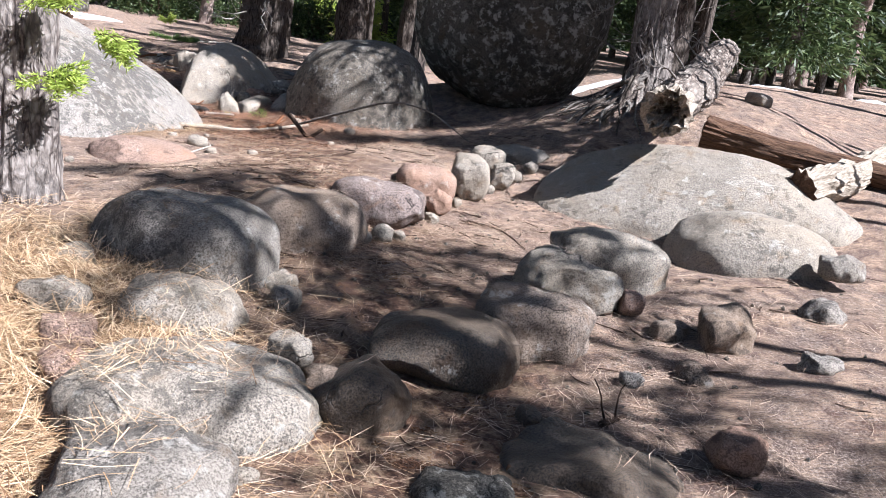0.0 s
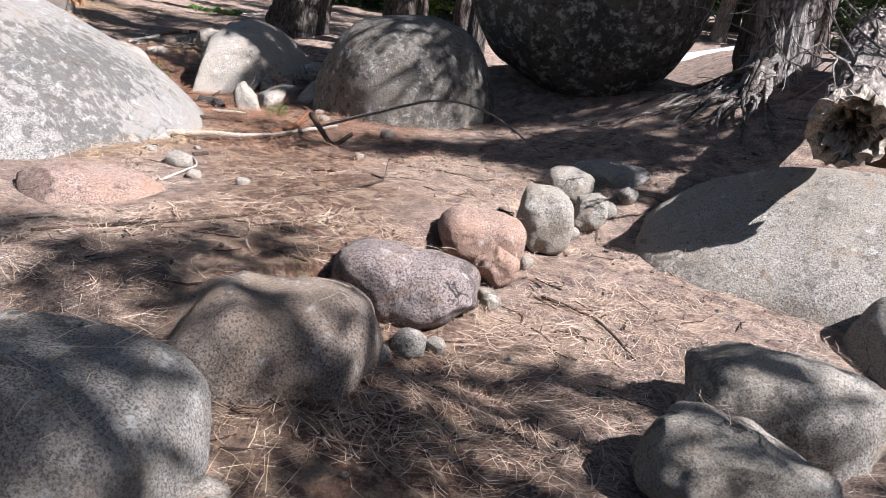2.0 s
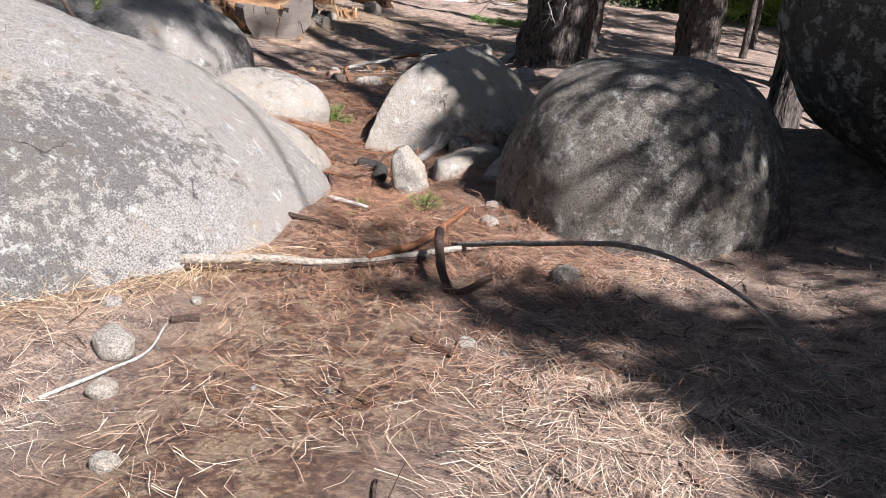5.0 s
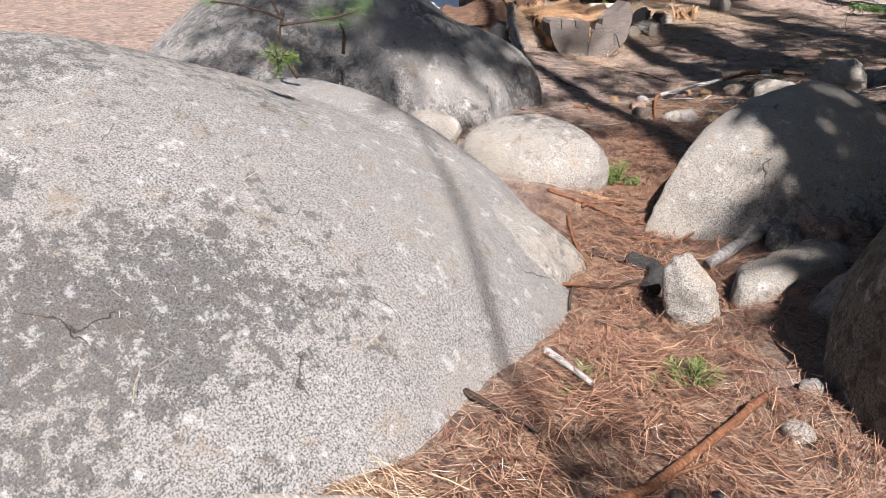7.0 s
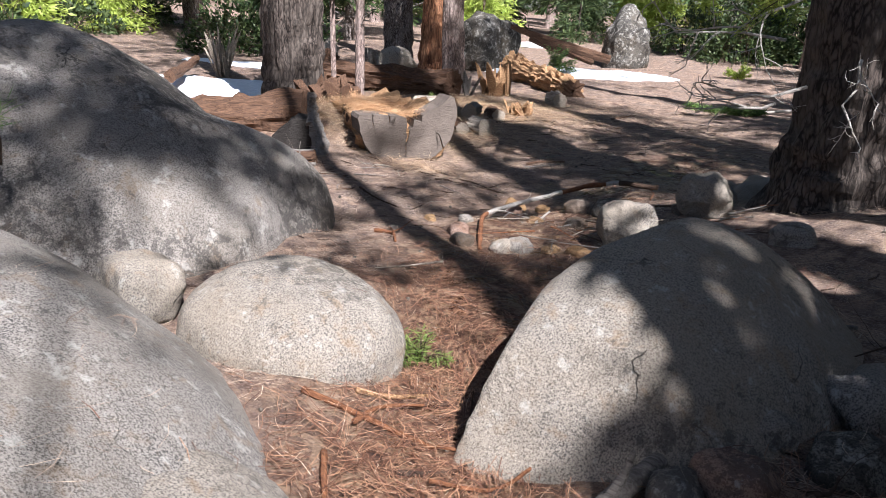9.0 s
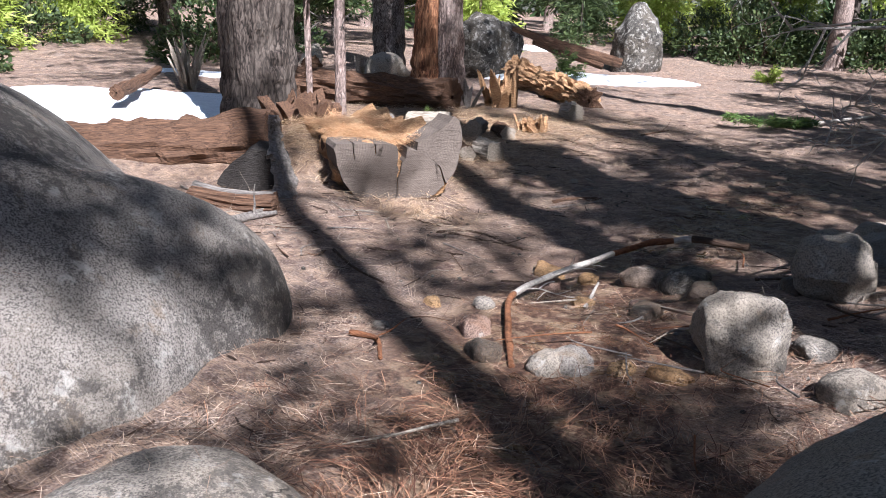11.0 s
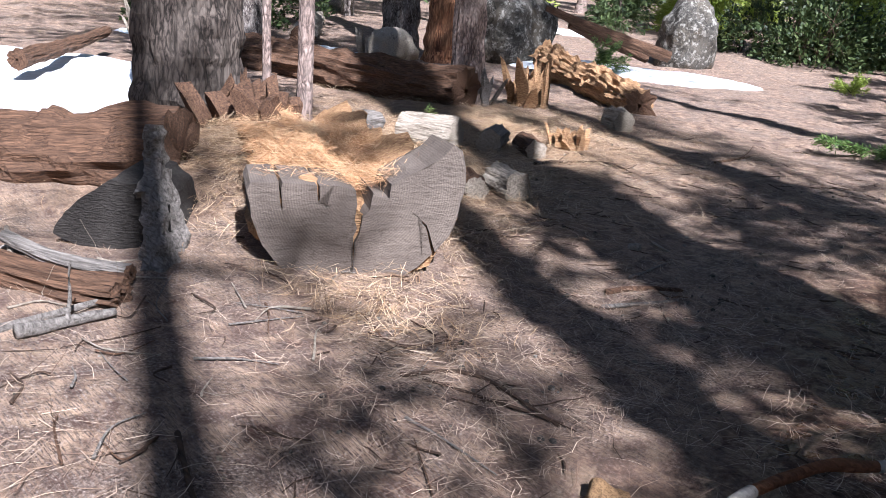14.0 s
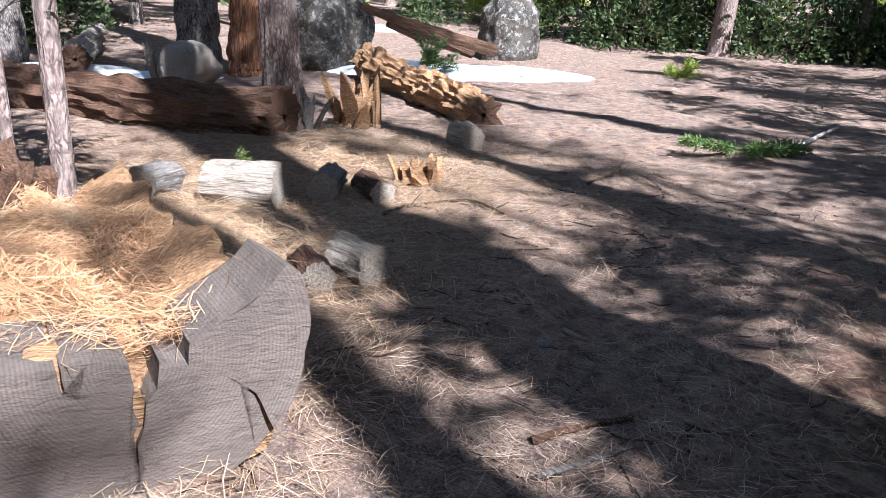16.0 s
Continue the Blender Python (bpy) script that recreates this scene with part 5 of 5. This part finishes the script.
course = bend([(-5.62, 13.50, 0.16), (-5.95, 13.88, 0.17), (-6.13, 14.12, 0.19), (-6.21, 14.33, 0.19), (-6.22, 14.62, 0.20), (-6.15, 15.10, 0.24), (-6.06, 15.36, 0.28), (-5.90, 15.52, 0.32), (-5.78, 15.58, 0.34), (-5.45, 15.62, 0.36)], 84)
course = course + 0.006 * np.stack([fbm(course * 7 + k, 2, 12 + k) for k in range(3)], 1)
girth = 0.021 * (1 + 0.25 * fbm(course * 9, 2, 3)) * np.linspace(0.8, 1.0, len(course))
for k, (lo, hi, m) in enumerate([(0, 24, TWIG_RED), (23, 48, TWIG_WHITE), (47, 64, TWIG_RED), (63, 72, TWIG_WHITE), (71, len(course), TWIG_DARK)]):
    v, f = tube(course[lo:hi], girth[lo:hi] * (1.0 + 0.06 * (k % 2)), 10, 0.12, k)
    part("stretch", mesh_of("stretch", v, f, True), m, arm)
out = []
rng = np.random.default_rng(8)
for k in (27, 36):
    fork(course[k], (0.3, 0.3, 0.12), 0.25, 0.007, 1, rng, out)
v, f = joined(out)
part("twig", mesh_of("twig", v, f, True), TWIG_WHITE, arm)["kind"] = "stuff"
for k, (pts, r, m) in enumerate([([(-4.67, 11.25), (-4.37, 11.33), (-4.1, 11.5)], 0.016, TWIG_RED), ([(-4.58, 11.47), (-4.5, 11.6), (-4.44, 11.79)], 0.015, WOOD_ROTTEN), ([(-4.06, 11.23), (-3.95, 11.5), (-4.2, 11.8)], 0.014, TWIG_DARK), ([(-3.9, 10.9), (-3.7, 11.15), (-3.75, 11.5)], 0.022, TWIG_DARK),
                                ([(-8.42, 13.85), (-8.43, 14.23)], 0.03, WOOD_GREY), ([(-7.42, 14.90), (-7.28, 15.18), (-6.88, 15.22)], 0.010, TWIG_DARK), ([(-7.46, 16.34), (-7.22, 16.68)], 0.012, WOOD_GREY), ([(-7.58, 16.55), (-7.48, 16.67), (-7.31, 16.89)], 0.018, WOOD_BROWN),
                                ([(-7.59, 16.80), (-7.61, 17.23)], 0.012, WOOD_GREY), ([(-7.88, 17.53), (-7.75, 17.51)], 0.012, WOOD_PALE), ([(-7.51, 14.02), (-7.14, 13.89), (-6.86, 13.87)], 0.010, TWIG_DARK), ([(-6.41, 13.22), (-6.25, 13.24), (-6.03, 13.07)], 0.016, TWIG_RED),
                                ([(-8.52, 13.72), (-8.58, 14.30)], 0.022, WOOD_GREY), ([(-5.85, 14.45), (-6.09, 14.96)], 0.012, TWIG_WHITE), ([(-7.35, 14.95), (-6.88, 15.24)], 0.009, TWIG_DARK), ([(-7.82, 23.37), (-7.66, 26.0)], 0.03, TWIG_WHITE), ([(-8.96, 20.47), (-8.88, 21.07)], 0.014, WOOD_BROWN),
                                ([(-9.73, 18.59), (-9.76, 18.99), (-9.43, 19.28), (-9.04, 19.09)], 0.016, TWIG_DARK), ([(-7.6, 24.0), (-6.3, 22.8)], 0.02, TWIG_WHITE), ([(0.15, 6.0), (0.4, 5.75), (0.55, 5.4)], 0.009, TWIG_DARK), ([(-1.35, 6.4), (-0.9, 6.9), (-1.0, 7.2)], 0.009, TWIG_DARK),
                                ([(-2.2, 5.4), (-1.5, 5.75), (-1.25, 6.1)], 0.010, TWIG_DARK), ([(0.35, 2.6), (0.42, 2.8)], 0.014, WOOD_BROWN), ([(0.75, 3.05), (0.86, 3.16)], 0.016, TWIG_DARK), ([(-8.6, 13.2), (-9.1, 14.0), (-9.9, 14.3)], 0.02, WOOD_PALE), ([(-9.0, 13.4), (-9.5, 14.2)], 0.02, TWIG_WHITE)]):
    stick("bare stick lying on the forest floor", down(pts, r * 0.9), r, r * 0.6, m, 80 + k, forks=k % 3)


stick("long weathered root along the foot of the wedge boulder", down([(-3.36, 11.30), (-3.30, 11.70), (-3.22, 12.15), (-3.05, 12.55)], 0.05), 0.035, 0.045, WOOD_GREY, 110, "root", 2, "root")
stick("thick dead branch lying across the shaded bank", down([(-3.1, 13.9), (-2.4, 13.5), (-1.6, 13.2)], 0.06), 0.03, 0.02, WOOD_GREY, 111, forks=4)
rng = np.random.default_rng(19)
for k in range(46):
    bx, by = rng.normal(-5.0, 0.42), rng.normal(14.6, 0.65)
    a, ln = rng.uniform(0, 6.28), rng.uniform(0.15, 0.5)
    mid = (bx + math.cos(a) * ln * 0.5 + rng.normal() * 0.04, by + math.sin(a) * ln * 0.5 + rng.normal() * 0.04)
    stick("thin dead twig caught in the stream bank debris", down([(bx, by), mid, (bx + math.cos(a) * ln, by + math.sin(a) * ln)], 0.02 + 0.07 * rng.uniform()), rng.uniform(0.003, 0.009), 0.002, (WOOD_GREY, TWIG_DARK, TWIG_RED, WOOD_PALE)[k % 4], 180 + k, "twig", 1, "twig")
for k in range(46):
    bx, by = rng.normal(-7.9, 0.7), rng.normal(14.2, 0.6)
    a, ln = rng.uniform(0, 6.28), rng.uniform(0.12, 0.4)
    mid = (bx + math.cos(a) * ln * 0.5 + rng.normal() * 0.04, by + math.sin(a) * ln * 0.5 + rng.normal() * 0.04)
    stick("thin dead twig lying on the needle litter", down([(bx, by), mid, (bx + math.cos(a) * ln, by + math.sin(a) * ln)], 0.012), rng.uniform(0.003, 0.007), 0.002, (WOOD_GREY, TWIG_DARK, WOOD_BROWN, WOOD_PALE)[k % 4], 230 + k, "twig", 1, "twig")
rng = np.random.default_rng(17)
for k in range(34):
    bx, by = rng.uniform(-3.2, -1.3), rng.uniform(11.7, 14.2)
    a, ln = rng.uniform(0, 6.28), rng.uniform(0.25, 0.7)
    mid = (bx + math.cos(a) * ln * 0.5 + rng.normal() * 0.05, by + math.sin(a) * ln * 0.5 + rng.normal() * 0.05)
    stick("thin grey dead twig on the shaded bank", down([(bx, by), mid, (bx + math.cos(a) * ln, by + math.sin(a) * ln)], 0.03 + 0.05 * rng.uniform()), rng.uniform(0.005, 0.011), 0.003, (WOOD_GREY, TWIG_DARK, WOOD_PALE)[k % 3], 120 + k, "twig", 2, "twig")


# ---------------------------------------------------------------- living sprigs
def sprig(label, x, y, z, ways, length, seed, leaf, blades=26, needle=0.055, name="fir_sprig", width=0.06):
    """Small branchlets set with needles."""
    rng = np.random.default_rng(seed)
    t = thing(name, x, y, z, label, "plant")
    stems, cs, ws = [], [], []
    for w in ways:
        w = np.array(w, float)
        w /= np.linalg.norm(w)
        line = bend([(0, 0, 0), w * length * 0.5 + np.array([0, 0, 0.02]), w * length], 10)
        stems.append(tube(line, np.linspace(0.005, 0.002, len(line)), 5, 0, 0, False))
        for s in np.linspace(0.15, 1, blades):
            p = w * length * s
            side = np.cross(w, (0, 0, 1))
            side /= np.linalg.norm(side) + 1e-6
            for sg in (-1, 1):
                cs.append(p)
                ws.append(side * sg + w * 0.7)
    v, f = joined(stems)
    stem = part("stem", mesh_of("stem", v, f, True), TWIG_DARK, t)
    v, f = sprays(np.array(cs), np.array(ws), needle, rng, 4, width)
    part("needles", mesh_of("needles", v, f), leaf, stem)["kind"] = "stuff"
    return t


def fan(seed, n, base, spread=0.6):
    r = np.random.default_rng(seed)
    return [np.array(base) + r.normal(scale=spread, size=3) for _ in range(n)]


sprig("bright yellow-green fir sprig beside the trunk", -2.16, 4.22, 0.98, fan(1, 10, (0.9, -0.5, -0.1), 0.5), 0.20, 1, LEAF_LIGHT, 16, 0.05, "fir_sprig", 0.10)
sprig("bright yellow-green fir sprig beside the trunk", -2.05, 4.5, 1.22, fan(2, 8, (1.0, -0.4, -0.45), 0.35), 0.24, 2, LEAF_LIGHT, 16, 0.05, "fir_sprig", 0.10)
sprig("bright yellow-green fir sprig beside the trunk", -2.18, 4.25, 1.40, fan(3, 8, (0.6, -0.7, -0.1), 0.45), 0.16, 3, LEAF_LIGHT, 14, 0.045, "fir_sprig", 0.10)
def pine(label, x, y, z, limbs, tufts, seed, needle=0.15):
    """A young pine: a dark crooked stem whose twigs end in round tufts of long needles."""
    rng = np.random.default_rng(seed)
    t = thing("pine_seedling", x, y, z, label, "plant")
    for k, line in enumerate(limbs):
        pts = bend(line, 14)
        v, f = tube(pts, np.linspace(0.017 if k == 0 else 0.010, 0.006, len(pts)), 7, 0.15, seed + k)
        stem = part("stem", mesh_of("stem", v, f, True), TWIG_DARK, t)
    for k, c in enumerate(tufts):
        w = rng.normal(size=(70, 3))
        w[:, 2] = np.abs(w[:, 2]) * 0.8 - 0.1
        v, f = sprays(np.tile(c, (70, 1)).astype(float), w, needle, rng, 2, 0.012)
        part("needle_tuft", mesh_of("needle_tuft", v, f), LEAF_PINE, stem)["kind"] = "stuff"
    return t


pine("crooked little pine growing between the boulders", -5.85, 10.0, 0.95, [[(0, 0, -0.05), (-0.08, -0.08, 0.16), (-0.06, -0.06, 0.36)], [(-0.06, -0.06, 0.34), (-0.25, -0.25, 0.42), (-0.42, -0.40, 0.44)], [(-0.07, -0.07, 0.30), (0.14, 0.14, 0.34), (0.30, 0.32, 0.40)], [(-0.06, -0.06, 0.33), (-0.22, -0.10, 0.52)]],
     [(-0.42, -0.40, 0.44), (0.14, 0.14, 0.35), (0.31, 0.33, 0.41), (-0.23, -0.10, 0.54)], 4, 0.12)
pine("long-needled pine tuft beside the boulder", -6.55, 10.75, 0.95, [[(0, 0, -0.05), (0.02, 0.0, 0.10), (0.05, -0.05, 0.2)]], [(0.05, -0.05, 0.2)], 5, 0.17)
sprig("fresh green weed in the wet needles", -2.50, 10.0, 0.12, fan(6, 12, (0, 0, 0.4), 0.7), 0.15, 6, LEAF_WEED, 12, 0.04, "weed", 0.06)
sprig("low green weed in the wet needles", -2.74, 9.66, 0.12, fan(7, 9, (0, 0, 0.3), 0.7), 0.12, 7, LEAF_WEED, 10, 0.04, "weed", 0.06)
sprig("green sprig caught in the stream cut", -4.70, 12.0, 0.08, fan(8, 10, (0, 0, 0.3), 0.7), 0.15, 8, LEAF_WEED, 12, 0.05, "weed", 0.055)
sprig("tuft of green on the boulder", -4.75, 9.35, 1.22, fan(9, 7, (0, 0, 0.4), 0.6), 0.09, 9, LEAF_WEED, 10, 0.04, "weed", 0.06)
sprig("fallen green fir bough on the slope", -8.2, 22.85, 0.25, [(1, 0.9, 0.06), (0.7, 0.3, 0.08), (0.9, 0.6, 0.12), (0.5, 0.7, 0.08), (-0.5, -0.3, 0.1), (-0.7, -0.2, 0.05), (0.2, -0.4, 0.1)], 0.62, 10, LEAF_PINE, 40, 0.10, "fir_bough", 0.08)
sprig("small green seedling on the slope", -10.4, 28.2, 0.48, fan(11, 12, (0, 0, 0.5), 0.5), 0.32, 11, LEAF_LIGHT, 14, 0.08, "seedling", 0.12)
sprig("green weed on the needle mound", -11.0, 18.4, 0.30, fan(12, 10, (0, 0, 0.3), 0.7), 0.2, 12, LEAF_WEED, 12, 0.05, "weed", 0.06)
sprig("fern-like plant by the snow", -14.4, 26.4, 0.50, fan(13, 16, (0, 0, 0.4), 0.7), 0.5, 13, LEAF_PINE, 16, 0.10, "fern", 0.10)
sprig("drooping green fir spray", -4.35, 15.0, 1.95, fan(14, 8, (-0.8, -0.4, -0.1), 0.4), 0.4, 14, LEAF_LIGHT, 18, 0.06)

# ---------------------------------------------------------------- litter
from mathutils.bvhtree import BVHTree
verts, polys = [], []
for ob in ROCKS:
    if ob.matrix_basis.translation.x < -11 or ob.matrix_basis.translation.y > 18:
        continue
    base = len(verts)
    verts += [ob.matrix_basis @ v.co for v in ob.data.vertices]
    polys += [[base + i for i in p.vertices] for p in ob.data.polygons]
for ob in sawn.children:
    base = len(verts)
    verts += [sawn.matrix_basis @ v.co for v in ob.data.vertices]
    polys += [[base + i for i in p.vertices] for p in ob.data.polygons]
STONE = BVHTree.FromPolygons(verts, polys)
UP = Vector((0, 0, 1))


def settle(x, y, rng, on_rock):
    """Heights on the ground or, now and then, on the stones; NaN where nothing stays."""
    z = ground_z(x, y)
    for k in range(len(x)):
        hit = STONE.ray_cast(Vector((x[k], y[k], 6.0)), -UP)
        if hit[0] is not None and hit[0].z > z[k] - 0.02:
            if hit[0].z > z[k] + 1.7 or hit[1].z < 0.78 or rng.uniform() > on_rock:
                z[k] = np.nan
            else:
                z[k] = hit[0].z
    return z


def needles(name, label, x, y, rng, lengths, width, material, on_rock=0.05, pile=0.02, steep=0.10, height=None):
    z = settle(x, y, rng, on_rock) if height is None else height
    ok = ~np.isnan(z)
    x, y, z = x[ok], y[ok], z[ok]
    n = len(x)
    flow = 3.2 * fbm(np.stack([x * 2.2, y * 2.2, x * 0], 1), 2, 21) + rng.normal(scale=0.65, size=n)
    ln = rng.uniform(*lengths, n)
    d = np.stack([np.cos(flow), np.sin(flow), rng.normal(scale=steep, size=n)], 1)
    s = np.stack([-np.sin(flow), np.cos(flow), rng.normal(scale=0.25, size=n)], 1) * (width * rng.uniform(0.7, 1.3, n))[:, None]
    bow = s / np.linalg.norm(s, axis=1)[:, None] * (ln * rng.normal(scale=0.10, size=n))[:, None]
    c = np.stack([x, y, z + 0.003 + pile * rng.uniform(0, 1, n) ** 2 + np.abs(d[:, 2]) * ln * 0.45], 1)
    a, b = c - d * ln[:, None] / 2, c + d * ln[:, None] / 2
    m = c + bow
    v = np.stack([a - s, a + s, m + s, m - s, b + s * 0.5, b - s * 0.5], 1).reshape(-1, 3)
    i = np.arange(n)[:, None] * 6
    f = np.concatenate([i + np.array([0, 1, 2, 3]), i + np.array([3, 2, 4, 5])])
    return tagged(part(name, mesh_of(name, v, f), material), label, "needles", kind="stuff")


PATH = [(0.0, 1.6), (0.0, 3.4), (-0.1, 6.0), (-0.6, 7.5), (-1.5, 8.8), (-3.0, 10.6), (-4.4, 12.3), (-5.2, 13.6), (-6.3, 14.8), (-7.2, 16.4), (-8.2, 18.5), (-9.2, 21.0)]


def along(n, spread, rng, lo=0, hi=99, dry=0.22):
    out = []
    legs = list(zip(PATH, PATH[1:]))[lo:hi]
    w = np.array([math.hypot(bx - ax, by - ay) for (ax, ay), (bx, by) in legs])
    pick = rng.choice(len(legs), n, p=w / w.sum())
    t = rng.uniform(0, 1, n)
    a = np.array([leg[0] for leg in legs])[pick]
    b = np.array([leg[1] for leg in legs])[pick]
    p = a + (b - a) * t[:, None] + rng.normal(scale=spread, size=(n, 2))
    thin = vnoise(np.stack([p[:, 0] * 1.7, p[:, 1] * 1.7, p[:, 0] * 0], 1), 31) + 0.5 * vnoise(np.stack([p[:, 0] * 6, p[:, 1] * 6, p[:, 0] * 0], 1), 33)
    wet_place = (stream(p[:, 0], p[:, 1]) < 0.75) & (p[:, 1] > 6.2) & (p[:, 1] < 15.5) & (rng.uniform(0, 1, n) > dry)
    wet_place |= (p[:, 1] > 13.5) & (rng.uniform(0, 1, n) > 0.62)
    p = p[(thin > rng.uniform(-1.1, 0.7, n)) & ~wet_place]
    return p[:, 0], p[:, 1]


rng = np.random.default_rng(5)
x, y = along(210000, 1.55, rng)
needles("needle_litter", "brown fallen pine needles scattered over the soil", x, y, rng, (0.06, 0.17), 0.00095, NEEDLE, 0.05, 0.022)
x, y = along(62000, 0.62, rng, 4, 7, 0.8)
needles("needle_litter", "wet reddish pine needles along the stream", x, y, rng, (0.06, 0.18), 0.0013, NEEDLE_RED, 0.01, 0.04, 0.18)
x = np.concatenate([rng.normal(-1.75, 0.75, 25000), rng.normal(-1.1, 0.45, 5000), rng.uniform(-3.2, -2.4, 2600), rng.normal(-10.2, 0.9, 14000), rng.normal(-11.2, 1.4, 16000), rng.normal(-8.1, 0.35, 900), rng.normal(-9.4, 0.45, 9000)])
y = np.concatenate([rng.normal(2.9, 1.0, 25000), rng.normal(2.6, 0.7, 5000), rng.uniform(7.0, 9.0, 2600), rng.normal(16.8, 0.9, 14000), rng.normal(19.4, 1.4, 16000), rng.normal(15.25, 0.35, 900), rng.normal(16.2, 0.4, 9000)])
ok = (straw_at(x, y) > rng.uniform(0, 0.55, len(x))) | (y > 15)
needles("straw_litter", "deep golden drift of dry pine needles", x[ok], y[ok], rng, (0.09, 0.21), 0.0011, NEEDLE_STRAW, 0.13, 0.05, 0.20)
lx, ly = rng.uniform(-0.46, 0.42, 8000), rng.uniform(0.12, 2.4, 8000)
rest = FACE @ Matrix.Identity(4)
tops = np.array([rest @ Vector((p, q, 0.50 - 0.03 * q + 0.03 * math.sin(9 * p + 4 * q) - 0.10 * max(0, 1 - abs(p - 0.05) / 0.12))) for p, q in zip(lx, ly)])
needles("straw_litter", "orange pine needles drifted over the rotten log", tops[:, 0], tops[:, 1], rng, (0.08, 0.2), 0.0013, NEEDLE_RUST, 0.1, 0.06, 0.2, tops[:, 2])

# twigs and gravel strewn over the soil
x, y = along(2600, 1.6, rng)
z = ground_z(x, y)
pieces = []
for k in range(len(x)):
    a = rng.uniform(0, 6.28)
    ln = rng.uniform(0.05, 0.24)
    w = np.array([math.cos(a), math.sin(a), rng.normal() * 0.06]) * ln / 2
    q = np.array([x[k], y[k], z[k] + 0.006])
    r = rng.uniform(0.002, 0.006)
    pieces.append(tube(np.array([q - w, q + np.array([-w[1], w[0], 0]) * rng.normal() * 0.2, q + w]), [r, r, r * 0.7], 4, 0, 0, False))
v, f = joined(pieces)
tagged(part("twig_litter", mesh_of("twig_litter", v, f), TWIG_DARK), "small dark twigs strewn over the soil", "twigs", kind="stuff")
x, y = along(5200, 1.3, rng)
z = ground_z(x, y)
bv, bf = ball(1)
pieces = []
for k in range(len(x)):
    s = 0.006 + 0.012 * rng.uniform() ** 3
    pieces.append((bv * s * rng.uniform(0.6, 1.2, 3) + np.array([x[k], y[k], z[k] + s * 0.3]), bf))
v, f = joined(pieces)
tagged(part("gravel", mesh_of("gravel", v, f), GRANITE_BROWN), "pale granite gravel scattered over the soil", "gravel", kind="stuff")
